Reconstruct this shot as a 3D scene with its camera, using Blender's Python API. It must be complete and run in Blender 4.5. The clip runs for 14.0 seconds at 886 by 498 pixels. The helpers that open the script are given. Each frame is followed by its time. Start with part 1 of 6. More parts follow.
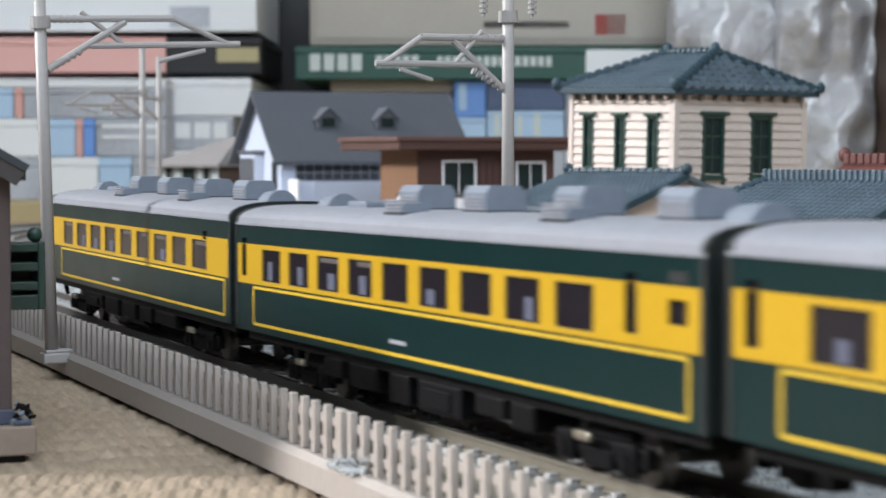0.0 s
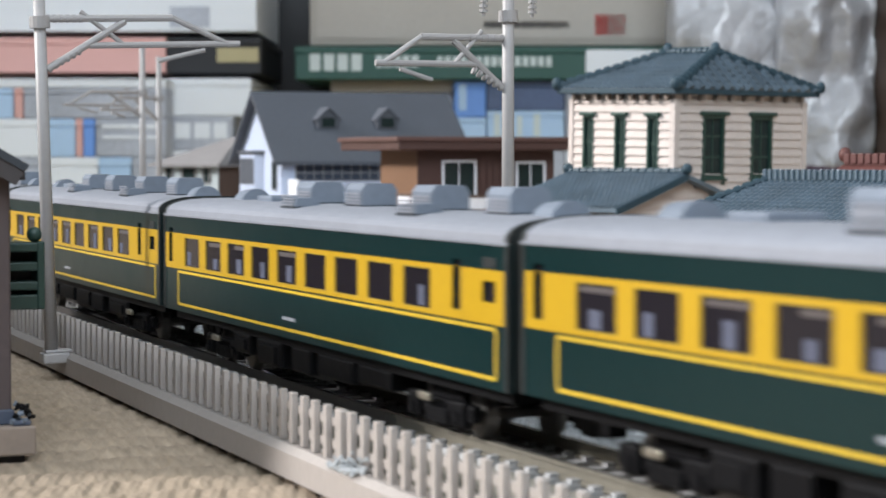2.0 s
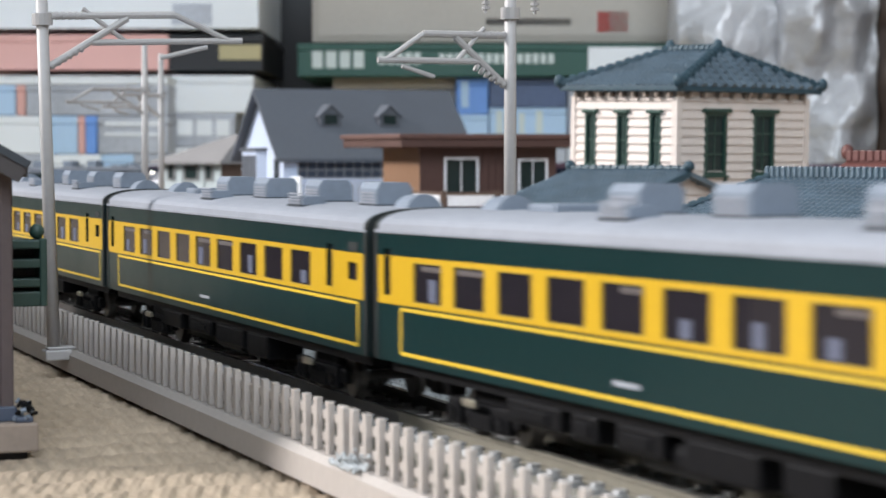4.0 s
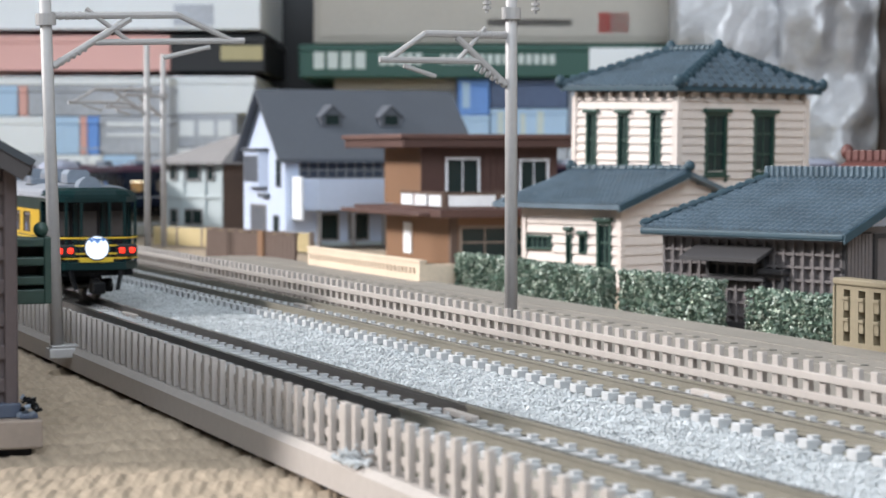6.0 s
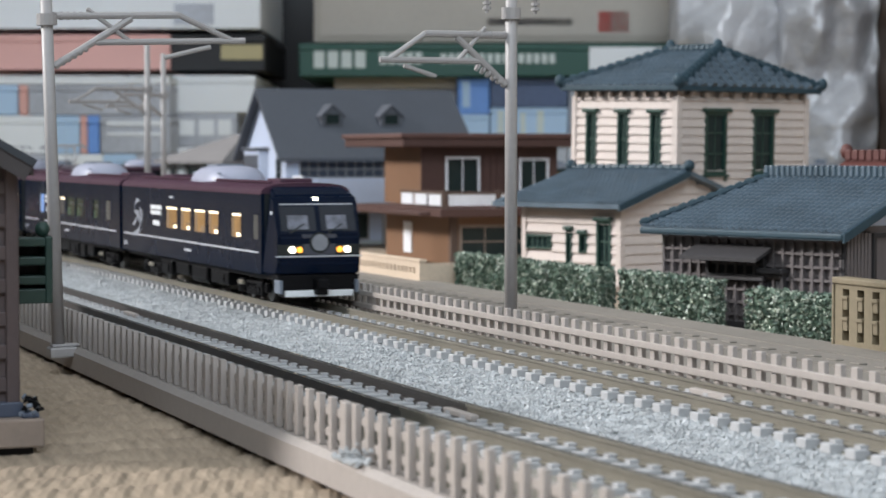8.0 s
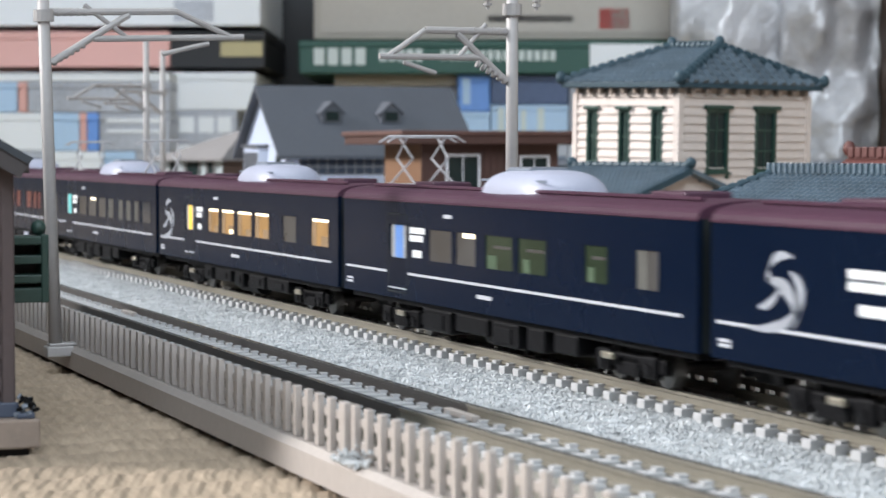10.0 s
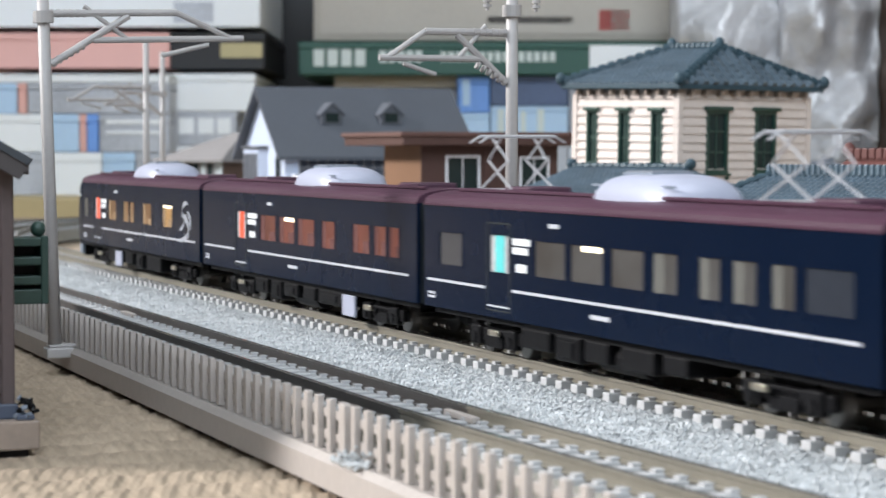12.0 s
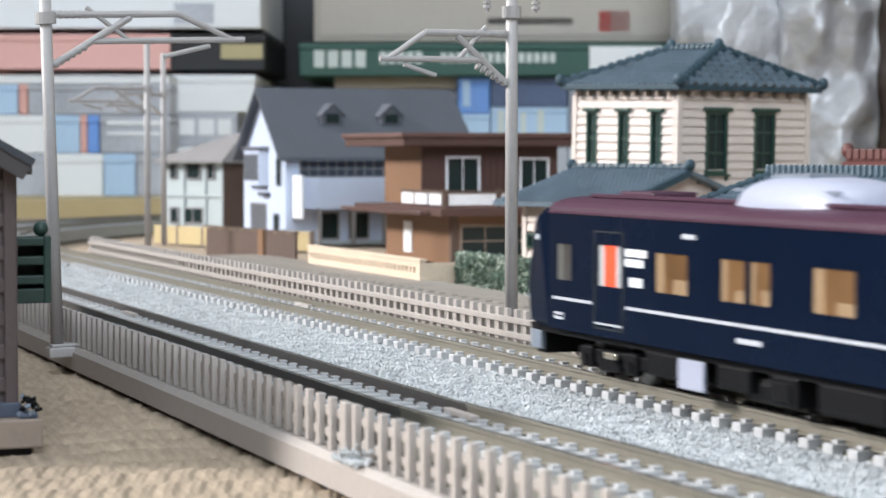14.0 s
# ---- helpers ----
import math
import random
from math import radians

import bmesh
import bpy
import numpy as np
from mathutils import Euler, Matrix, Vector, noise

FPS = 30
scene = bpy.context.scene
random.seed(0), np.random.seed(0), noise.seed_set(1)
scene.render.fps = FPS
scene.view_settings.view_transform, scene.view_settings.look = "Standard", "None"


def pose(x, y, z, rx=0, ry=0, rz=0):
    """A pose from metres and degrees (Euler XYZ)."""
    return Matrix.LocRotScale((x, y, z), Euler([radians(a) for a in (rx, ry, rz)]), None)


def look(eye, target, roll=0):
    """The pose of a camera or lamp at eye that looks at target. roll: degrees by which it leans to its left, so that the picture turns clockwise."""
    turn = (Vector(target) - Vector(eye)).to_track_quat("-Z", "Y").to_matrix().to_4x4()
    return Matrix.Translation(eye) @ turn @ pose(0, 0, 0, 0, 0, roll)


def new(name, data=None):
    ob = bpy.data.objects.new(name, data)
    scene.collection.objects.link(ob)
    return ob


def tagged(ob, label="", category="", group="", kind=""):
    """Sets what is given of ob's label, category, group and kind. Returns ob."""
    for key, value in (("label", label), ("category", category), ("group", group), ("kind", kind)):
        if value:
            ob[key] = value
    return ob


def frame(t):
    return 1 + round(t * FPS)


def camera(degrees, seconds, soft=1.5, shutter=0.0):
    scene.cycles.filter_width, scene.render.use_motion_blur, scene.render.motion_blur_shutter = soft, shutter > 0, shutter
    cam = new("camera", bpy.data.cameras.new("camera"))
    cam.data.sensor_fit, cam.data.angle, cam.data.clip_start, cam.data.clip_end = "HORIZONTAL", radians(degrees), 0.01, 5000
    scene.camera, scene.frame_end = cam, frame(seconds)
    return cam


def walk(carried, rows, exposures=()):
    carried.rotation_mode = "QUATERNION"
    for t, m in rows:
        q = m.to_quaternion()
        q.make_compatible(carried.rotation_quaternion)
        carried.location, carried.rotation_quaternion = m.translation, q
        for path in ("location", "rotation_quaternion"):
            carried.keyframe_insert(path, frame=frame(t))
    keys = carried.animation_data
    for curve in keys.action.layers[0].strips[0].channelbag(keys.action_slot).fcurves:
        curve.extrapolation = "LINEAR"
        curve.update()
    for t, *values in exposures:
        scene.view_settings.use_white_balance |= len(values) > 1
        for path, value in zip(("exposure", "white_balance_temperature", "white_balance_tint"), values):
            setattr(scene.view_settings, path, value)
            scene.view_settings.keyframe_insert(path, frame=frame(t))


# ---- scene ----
MM = 0.001

# camera on the mat, beside the tracks; x runs along the tracks, y across them
EYE = Vector((0.0, -0.098, 0.038))
TURN, TILT = 20.909, 2.511
cam = camera(22.733, 14.0, soft=1.6, shutter=0.35)
cam.data.dof.use_dof, cam.data.dof.focus_distance, cam.data.dof.aperture_fstop = True, 0.36, 80.0


def aim(turn, tilt, back=0.0, roll=0.0):
    a, b = radians(turn), radians(tilt)
    way = Vector((-math.cos(a) * math.cos(b), math.sin(a) * math.cos(b), -math.sin(b)))
    eye = EYE - way * back
    return look(eye, eye + way, roll)


PX = math.degrees(math.atan(1 / 3900))


def held(turn_px, tilt_px, rise, back):
    """A small drift of the hand-held camera: turns in 1/3900 radian, rise and pull-back in millimetres."""
    m = aim(TURN - turn_px * PX, TILT - tilt_px * PX, back * MM)
    return Matrix.Translation((0, 0, rise * MM)) @ m


CAMERA_ROWS = [(0.0, held(-6.4, 4.8, 0.4, -2.8)), (2.0, held(-6.4, 5.2, 0.35, -3.2)), (2.5, held(-4.9, 1.3, 0.45, -3.5)), (3.0, held(-3.6, 0, 0.5, -3.9)), (3.2, held(-3.5, -0.2, 0.48, -3.9)),
               (5.3, held(-0.2, 2.0, 0, -1.1)), (6.0, held(-0.1, 2.2, -0.1, -1.0)), (6.6, held(0, 0, 0, 0)), (8.0, held(0, 0.3, 0, 0)), (8.4, held(0, 0, 0, -0.2)), (10.3, held(0.5, -5.0, 0.2, -3.4)),
               (11.0, held(0.1, -4.6, 0.2, -3.4)), (12.0, held(0.1, -2.5, 0.2, -3.3)), (13.0, held(0.2, -1.2, 0.1, -2.1)), (13.6, held(0.3, -0.8, 0, -1.5)), (14.0, held(0.4, -0.5, 0, -1.3))]
EXPOSURES = [(0.0, 0.02), (3.2, 0.06), (5.3, 0.31), (6.0, 0.17), (6.6, -0.09), (7.4, -0.27), (8.2, -0.27), (10.3, 0.16), (12.5, 0.18), (13.4, 0.22), (14.0, 0.22)]
walk(cam, CAMERA_ROWS, EXPOSURES)

# ---- daylight and added fill lamps ----
world = bpy.data.worlds.new("daylight")
scene.world = world
world.use_nodes = True
sky = world.node_tree.nodes.new("ShaderNodeTexSky")
sky.sky_type, sky.sun_disc = "NISHITA", False
sky.sun_elevation, sky.sun_rotation = radians(28), radians(210)
world.node_tree.nodes["Background"].inputs["Strength"].default_value = 0.12
world.node_tree.links.new(sky.outputs[0], world.node_tree.nodes["Background"].inputs["Color"])

sun = new("sun", bpy.data.lights.new("sun", "SUN"))
sun.data.energy, sun.data.angle, sun.data.color = 4.8, radians(9), (1.0, 0.97, 0.965)
sun.matrix_world = look((-0.46 * 5, -0.888 * 5, 5 * math.tan(radians(28))), (0, 0, 0))
window_light = new("window_light", bpy.data.lights.new("window_light", "AREA"))
window_light.data.shape, window_light.data.size, window_light.data.size_y = "RECTANGLE", 1.4, 0.95
window_light.data.energy, window_light.data.color = 4.5, (0.74, 0.885, 1.0)
window_light.matrix_world = look((-1.35, -1.37, 1.17), (-0.6, 0.0, 0.4))
# fill lamp added behind the camera to brighten faces turned to +x
side_light = new("side_fill_lamp", bpy.data.lights.new("side_fill_lamp", "AREA"))
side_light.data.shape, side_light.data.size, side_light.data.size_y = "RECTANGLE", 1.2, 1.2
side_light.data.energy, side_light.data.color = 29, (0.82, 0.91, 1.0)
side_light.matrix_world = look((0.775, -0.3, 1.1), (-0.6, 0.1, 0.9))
# overhead fill, added to raise the general light from above
overhead_fill = new("overhead_fill_lamp", bpy.data.lights.new("overhead_fill_lamp", "AREA"))
overhead_fill.data.shape, overhead_fill.data.size, overhead_fill.data.energy = "DISK", 0.5, 12.5
overhead_fill.data.color = (0.86, 0.93, 1.0)
overhead_fill.matrix_world = look((-0.5, 0.4, 2.25), (-0.5, 0.4, 0.0))


# ---- materials ----
def mat(name, colour, rough=0.5, metal=0.0, spread=0.12, grain=900.0, blotch=60.0, bump=0.15, depth=0.0002, spec=0.5, per=0.0, glow=None, power=0.0):
    m = bpy.data.materials.new(name)
    m.use_nodes = True
    nt = m.node_tree
    n, lk = nt.nodes, nt.links.new
    b = n["Principled BSDF"]
    b.inputs["Roughness"].default_value, b.inputs["Metallic"].default_value = rough, metal
    b.inputs["Specular IOR Level"].default_value = spec
    co = n.new("ShaderNodeTexCoord")
    fine, wide = n.new("ShaderNodeTexNoise"), n.new("ShaderNodeTexNoise")
    fine.inputs["Scale"].default_value, wide.inputs["Scale"].default_value = grain, blotch
    fine.inputs["Detail"].default_value, wide.inputs["Detail"].default_value = 3, 4
    for t in (fine, wide):
        lk(co.outputs["Object"], t.inputs["Vector"])
    add = n.new("ShaderNodeMath")
    add.operation = "ADD"
    lk(fine.outputs["Fac"], add.inputs[0])
    lk(wide.outputs["Fac"], add.inputs[1])
    last = add.outputs[0]
    if per:
        info, scl, add2 = n.new("ShaderNodeObjectInfo"), n.new("ShaderNodeMath"), n.new("ShaderNodeMath")
        scl.operation, add2.operation = "MULTIPLY_ADD", "ADD"
        scl.inputs[1].default_value, scl.inputs[2].default_value = per, -per / 2
        lk(info.outputs["Random"], scl.inputs[0])
        lk(last, add2.inputs[0])
        lk(scl.outputs[0], add2.inputs[1])
        last = add2.outputs[0]
    ramp = n.new("ShaderNodeMapRange")
    ramp.inputs["From Min"].default_value, ramp.inputs["From Max"].default_value = 0.6, 1.4
    ramp.inputs["To Min"].default_value, ramp.inputs["To Max"].default_value = 1 - spread, 1 + spread
    lk(last, ramp.inputs["Value"])
    mix = n.new("ShaderNodeVectorMath")
    mix.operation = "SCALE"
    mix.inputs[0].default_value = colour[:3]
    lk(ramp.outputs["Result"], mix.inputs["Scale"])
    lk(mix.outputs["Vector"], b.inputs["Base Color"])
    rr = n.new("ShaderNodeMapRange")
    rr.inputs["To Min"].default_value, rr.inputs["To Max"].default_value = max(rough - 0.08, 0.02), min(rough + 0.1, 1.0)
    lk(wide.outputs["Fac"], rr.inputs["Value"])
    lk(rr.outputs["Result"], b.inputs["Roughness"])
    if bump:
        bp = n.new("ShaderNodeBump")
        bp.inputs["Strength"].default_value, bp.inputs["Distance"].default_value = bump, depth
        lk(fine.outputs["Fac"], bp.inputs["Height"])
        lk(bp.outputs["Normal"], b.inputs["Normal"])
    if glow:
        b.inputs["Emission Color"].default_value = (*glow, 1)
        b.inputs["Emission Strength"].default_value = power
    return m


def glass(name, tint=(0.9, 0.95, 0.95), rough=0.03):
    m = bpy.data.materials.new(name)
    m.use_nodes = True
    b = m.node_tree.nodes["Principled BSDF"]
    b.inputs["Base Color"].default_value = (*tint, 1)
    b.inputs["Roughness"].default_value, b.inputs["Transmission Weight"].default_value = rough, 1.0
    b.inputs["IOR"].default_value = 1.45
    return m


M = {}
M["coach_green"] = mat("coach_green", (0.0042, 0.0205, 0.0215), 0.3, spread=0.06, spec=0.22)
M["coach_yellow"] = mat("coach_yellow", (0.50, 0.305, 0.010), 0.4, spread=0.05)
M["coach_stripe"] = mat("coach_stripe", (0.62, 0.42, 0.03), 0.42, spread=0.05)
M["roof_grey"] = mat("roof_grey", (0.235, 0.25, 0.285), 0.55)
M["unit_grey"] = mat("unit_grey", (0.16, 0.19, 0.235), 0.55)
M["grille_dark"] = mat("grille_dark", (0.03, 0.037, 0.047), 0.6)
M["gangway_black"] = mat("gangway_black", (0.006, 0.010, 0.010), 0.6)
M["under_black"] = mat("under_black", (0.005, 0.005, 0.006), 0.5, bump=0.4, spec=0.12)
M["wheel_steel"] = mat("wheel_steel", (0.25, 0.24, 0.23), 0.35, 0.9)
M["pickup_metal"] = mat("pickup_metal", (0.6, 0.55, 0.45), 0.3, 0.9)
M["inside_dark"] = mat("inside_dark", (0.02, 0.022, 0.026), 0.7)
M["seat_blue"] = mat("seat_blue", (0.075, 0.085, 0.13), 0.7)
M["train_glass"] = mat("train_glass", (0.016, 0.014, 0.018), 0.08, spread=0.02, bump=0, spec=0.14)
M["coach_navy"] = mat("coach_navy", (0.0025, 0.007, 0.020), 0.25, spread=0.06, spec=0.15)
M["roof_maroon"] = mat("roof_maroon", (0.055, 0.019, 0.038), 0.45)
M["dome_white"] = mat("dome_white", (0.35, 0.37, 0.46), 0.42, spread=0.05)
M["silver_line"] = mat("silver_line", (0.48, 0.50, 0.54), 0.35, spread=0.04)
M["panto_grey"] = mat("panto_grey", (0.5, 0.51, 0.54), 0.4, 0.5)
M["lamp_white"] = mat("lamp_white", (0.9, 0.88, 0.8), 0.3, glow=(1.0, 0.93, 0.75), power=6)
M["lamp_amber"] = mat("lamp_amber", (0.9, 0.5, 0.1), 0.3, glow=(1.0, 0.4, 0.04), power=2.2)
M["lamp_red"] = mat("lamp_red", (0.7, 0.04, 0.02), 0.3, glow=(1.0, 0.03, 0.01), power=1.6)
M["mark_white"] = mat("mark_white", (0.9, 0.92, 1.0), 0.3, glow=(0.8, 0.9, 1.0), power=0.8)
M["warm_window"] = mat("warm_window", (0.26, 0.155, 0.06), 0.3, spread=0.5, grain=120, blotch=160, glow=(1.0, 0.5, 0.14), power=0.13)
M["dim_window"] = mat("dim_window", (0.045, 0.048, 0.05), 0.3, spread=0.5, grain=120, blotch=160, glow=(1.0, 0.7, 0.45), power=0.03)
M["amber_window"] = mat("amber_window", (0.11, 0.06, 0.028), 0.3, spread=0.5, grain=120, blotch=160, glow=(1.0, 0.5, 0.15), power=0.07)
M["red_window"] = mat("red_window", (0.11, 0.032, 0.024), 0.3, spread=0.5, grain=120, blotch=160, glow=(1.0, 0.25, 0.1), power=0.035)
M["green_window"] = mat("green_window", (0.014, 0.024, 0.015), 0.2, spread=0.5, grain=120, blotch=160, glow=(0.6, 0.8, 0.35), power=0.02)
M["room_lamp"] = mat("room_lamp", (1, 0.9, 0.7), 0.3, glow=(1.0, 0.85, 0.6), power=2.0)
M["tag_orange"] = mat("tag_orange", (0.75, 0.08, 0.03), 0.4, glow=(1.0, 0.1, 0.04), power=0.22)
M["tag_yellow"] = mat("tag_yellow", (0.85, 0.55, 0.05), 0.4, glow=(1.0, 0.6, 0.05), power=0.3)
M["tag_teal"] = mat("tag_teal", (0.10, 0.55, 0.55), 0.4)
M["sleeper"] = mat("sleeper", (0.38, 0.385, 0.39), 0.75, bump=0.4)
M["roadbed"] = mat("roadbed", (0.24, 0.23, 0.20), 0.85, bump=0.6, grain=1500)
M["rail"] = mat("rail", (0.20, 0.185, 0.15), 0.45, 0.2, bump=0.1)
M["rail_top"] = mat("rail_top", (0.55, 0.54, 0.5), 0.22, 0.9, bump=0)
M["ballast"] = mat("ballast", (0.44, 0.46, 0.46), 0.9, spread=0.3, grain=700, blotch=90, bump=0.5, spec=0.15)
M["fence_plastic"] = mat("fence_plastic", (0.37, 0.335, 0.31), 0.55, spread=0.07)
M["pole_plastic"] = mat("pole_plastic", (0.35, 0.335, 0.33), 0.45, spread=0.06)
M["tatami"] = mat("tatami", (0.33, 0.26, 0.19), 0.75, spread=0.42, grain=900, blotch=40, bump=0.9)
tree = M["tatami"].node_tree
along_rush = tree.nodes.new("ShaderNodeMapping")
along_rush.inputs["Scale"].default_value = (0.16, 1.0, 0.5)
along_rush.inputs["Rotation"].default_value = (0, 0, -0.35)
for link in [q for q in tree.links if q.from_node.type == "TEX_COORD"]:
    target = link.to_socket
    tree.links.new(link.from_socket, along_rush.inputs["Vector"])
    tree.links.new(along_rush.outputs["Vector"], target)
# darker copy of rail: the hut's shade put into the near rails' colour
M["rail_dark"] = mat("rail_dark", (0.055, 0.049, 0.045), 0.45, 0.1, bump=0.1)
M["plaster_white"] = mat("plaster_white", (0.78, 0.77, 0.75), 0.85, blotch=3, grain=60)
M["walkway"] = mat("walkway", (0.22, 0.20, 0.175), 0.7, spread=0.2)
M["ceiling_wood"] = mat("ceiling_wood", (0.42, 0.38, 0.33), 0.6, blotch=6, grain=70)
M["cream"] = mat("cream_siding", (0.60, 0.525, 0.48), 0.7, spread=0.06, per=0.12)
M["window_green"] = mat("window_green", (0.02, 0.055, 0.042), 0.45)
M["pane_dark"] = mat("pane_dark", (0.014, 0.026, 0.026), 0.2, bump=0, spec=0.25)
M["tile_blue"] = mat("tile_blue", (0.095, 0.132, 0.165), 0.42, spread=0.35, grain=1400, blotch=120, bump=0.4)
M["tile_blue_dark"] = mat("tile_edge", (0.02, 0.05, 0.07), 0.6)
M["grey_wood"] = mat("grey_wood", (0.12, 0.105, 0.105), 0.7, spread=0.15)
M["black_wood"] = mat("black_wood", (0.03, 0.028, 0.03), 0.7)
M["hedge"] = mat("hedge", (0.11, 0.16, 0.12), 0.38, spread=0.45, grain=500, blotch=250, bump=0.5)
M["hedge_light"] = mat("hedge_light", (0.48, 0.53, 0.44), 0.45, spread=0.4, grain=500, blotch=250)
M["crate_ochre"] = mat("crate_ochre", (0.21, 0.175, 0.115), 0.6)
M["wall_beige"] = mat("wall_beige", (0.62, 0.50, 0.38), 0.7)
M["wall_brown"] = mat("wall_brown", (0.10, 0.065, 0.05), 0.7)
M["wall_straw"] = mat("wall_straw", (0.48, 0.38, 0.2), 0.7)
M["house_blue"] = mat("house_blue", (0.50, 0.57, 0.72), 0.55, spread=0.05)
M["house_grey"] = mat("house_grey", (0.42, 0.47, 0.48), 0.55, spread=0.05)
M["slate"] = mat("slate_roof", (0.075, 0.085, 0.105), 0.55)
M["pane_slate"] = mat("pane_slate", (0.035, 0.045, 0.065), 0.3)
M["slate_light"] = mat("grey_roof", (0.22, 0.21, 0.21), 0.6)
M["brown_panel"] = mat("brown_panel", (0.20, 0.105, 0.055), 0.55)
M["dark_brown"] = mat("dark_brown", (0.075, 0.035, 0.028), 0.55)
M["roof_brown"] = mat("roof_brown", (0.11, 0.055, 0.045), 0.6)
M["white_rail"] = mat("white_rail", (0.8, 0.82, 0.86), 0.35)
M["brick_red"] = mat("brick_red", (0.10, 0.032, 0.027), 0.6)
M["brick"] = mat("shed_brick", (0.07, 0.052, 0.052), 0.7, per=0.3)
M["shed_roof"] = mat("shed_roof", (0.045, 0.04, 0.042), 0.6)
M["plinth"] = mat("plinth", (0.24, 0.19, 0.155), 0.7)
M["signal_green"] = mat("signal_green", (0.022, 0.055, 0.045), 0.5)
M["blue_paint"] = mat("blue_paint", (0.05, 0.065, 0.10), 0.5)
M["plaster"] = mat("plaster", (0.36, 0.35, 0.33), 0.85, blotch=3, grain=60)
M["timber"] = mat("timber", (0.10, 0.055, 0.032), 0.5, blotch=8, grain=90)
M["card_white"] = mat("card_white", (0.84, 0.86, 0.88), 0.5, spread=0.04, blotch=8)
M["card_pink"] = mat("card_pink", (0.75, 0.42, 0.37), 0.55, spread=0.05, blotch=8)
M["card_green"] = mat("card_green", (0.02, 0.085, 0.065), 0.45, spread=0.05, blotch=8)
M["card_beige"] = mat("card_beige", (0.42, 0.38, 0.33), 0.55, spread=0.06, blotch=8)
M["card_black"] = mat("card_black", (0.012, 0.012, 0.014), 0.5, blotch=8)
M["card_blue"] = mat("card_blue", (0.16, 0.33, 0.75), 0.5, blotch=8)
M["card_navy"] = mat("card_navy", (0.09, 0.13, 0.24), 0.5, spread=0.3, blotch=15)
M["card_sky"] = mat("card_sky", (0.45, 0.62, 0.82), 0.5, spread=0.1, blotch=15)
M["card_grey"] = mat("card_grey", (0.45, 0.47, 0.52), 0.5, spread=0.3, blotch=25)
M["card_red"] = mat("card_red", (0.65, 0.08, 0.07), 0.5)
M["gold_card"] = mat("gold_card", (0.45, 0.38, 0.2), 0.4)
M["ink"] = mat("ink", (0.10, 0.09, 0.09), 0.6)
M["foil"] = mat("bubble_film", (0.66, 0.66, 0.68), 0.3, 0.2, spread=0.2, grain=60, blotch=14, bump=0.9, depth=0.006)


# ---- shaping ----
def thing(name, m, label, category, group="", kind=""):
    ob = new(name)
    ob.empty_display_size = 0.005
    ob.matrix_basis = m
    return tagged(ob, label, category, group, kind)


def part(name, bm, material, parent, label="", smooth=False, kind=""):
    """Links a bmesh drawn in millimetres as one mesh object under a thing or a part."""
    bmesh.ops.scale(bm, vec=(MM, MM, MM), verts=bm.verts)
    me = bpy.data.meshes.new(name)
    bm.to_mesh(me)
    bm.free()
    for mt in material if isinstance(material, (list, tuple)) else [material]:
        me.materials.append(M[mt])
    if smooth:
        for p in me.polygons:
            p.use_smooth = True
    ob = new(name, me)
    ob.parent = parent
    if label:
        ob["label"] = label
    if kind:
        ob["kind"] = kind
    return ob


def sharer(name, mesh_ob, parent, x=0.0, y=0.0, z=0.0, rz=0.0):
    """A further piece on the mesh of another."""
    ob = new(name, mesh_ob.data)
    ob.parent = parent
    ob.matrix_basis = pose(x * MM, y * MM, z * MM, 0, 0, rz)
    return ob


def at(x, y, z=0.0, rz=0.0, rx=0.0, ry=0.0):
    return pose(x * MM, y * MM, z * MM, rx, ry, rz)


def B():
    return bmesh.new()


def box(bm, x0, x1, y0, y1, z0, z1, bevel=0.0, index=0):
    v = [bm.verts.new(c) for c in ((x0, y0, z0), (x1, y0, z0), (x1, y1, z0), (x0, y1, z0), (x0, y0, z1), (x1, y0, z1), (x1, y1, z1), (x0, y1, z1))]
    fs = [bm.faces.new([v[i] for i in q]) for q in ((3, 2, 1, 0), (4, 5, 6, 7), (0, 1, 5, 4), (1, 2, 6, 5), (2, 3, 7, 6), (3, 0, 4, 7))]
    for f in fs:
        f.material_index = index
    if bevel:
        es = {e for f in fs for e in f.edges}
        r = bmesh.ops.bevel(bm, geom=list(es), offset=bevel, segments=2, affect="EDGES", profile=0.5)
        for f in r["faces"]:
            f.material_index = index
    return bm


def prism(bm, outline, axis, a, b, index=0):
    """An outline pulled along an axis; outline points are the other two axes in order."""
    def p(u, w, t):
        return {"x": (t, u, w), "y": (u, t, w), "z": (u, w, t)}[axis]
    lo = [bm.verts.new(p(u, w, a)) for u, w in outline]
    hi = [bm.verts.new(p(u, w, b)) for u, w in outline]
    n = len(outline)
    fs = [bm.faces.new((lo[i], lo[(i + 1) % n], hi[(i + 1) % n], hi[i])) for i in range(n)]
    fs += [bm.faces.new(lo[::-1]), bm.faces.new(hi)]
    for f in fs:
        f.material_index = index
    bmesh.ops.recalc_face_normals(bm, faces=fs)
    return bm


def rod(bm, p, q, r, r2=None, sides=10, index=0):
    p, q = Vector(p), Vector(q)
    d = q - p
    m = Matrix.Translation((p + q) / 2) @ d.to_track_quat("Z", "Y").to_matrix().to_4x4()
    out = bmesh.ops.create_cone(bm, cap_ends=True, segments=sides, radius1=r, radius2=r if r2 is None else r2, depth=d.length, matrix=m)
    for v in out["verts"]:
        for f in v.link_faces:
            f.material_index = index
    return bm


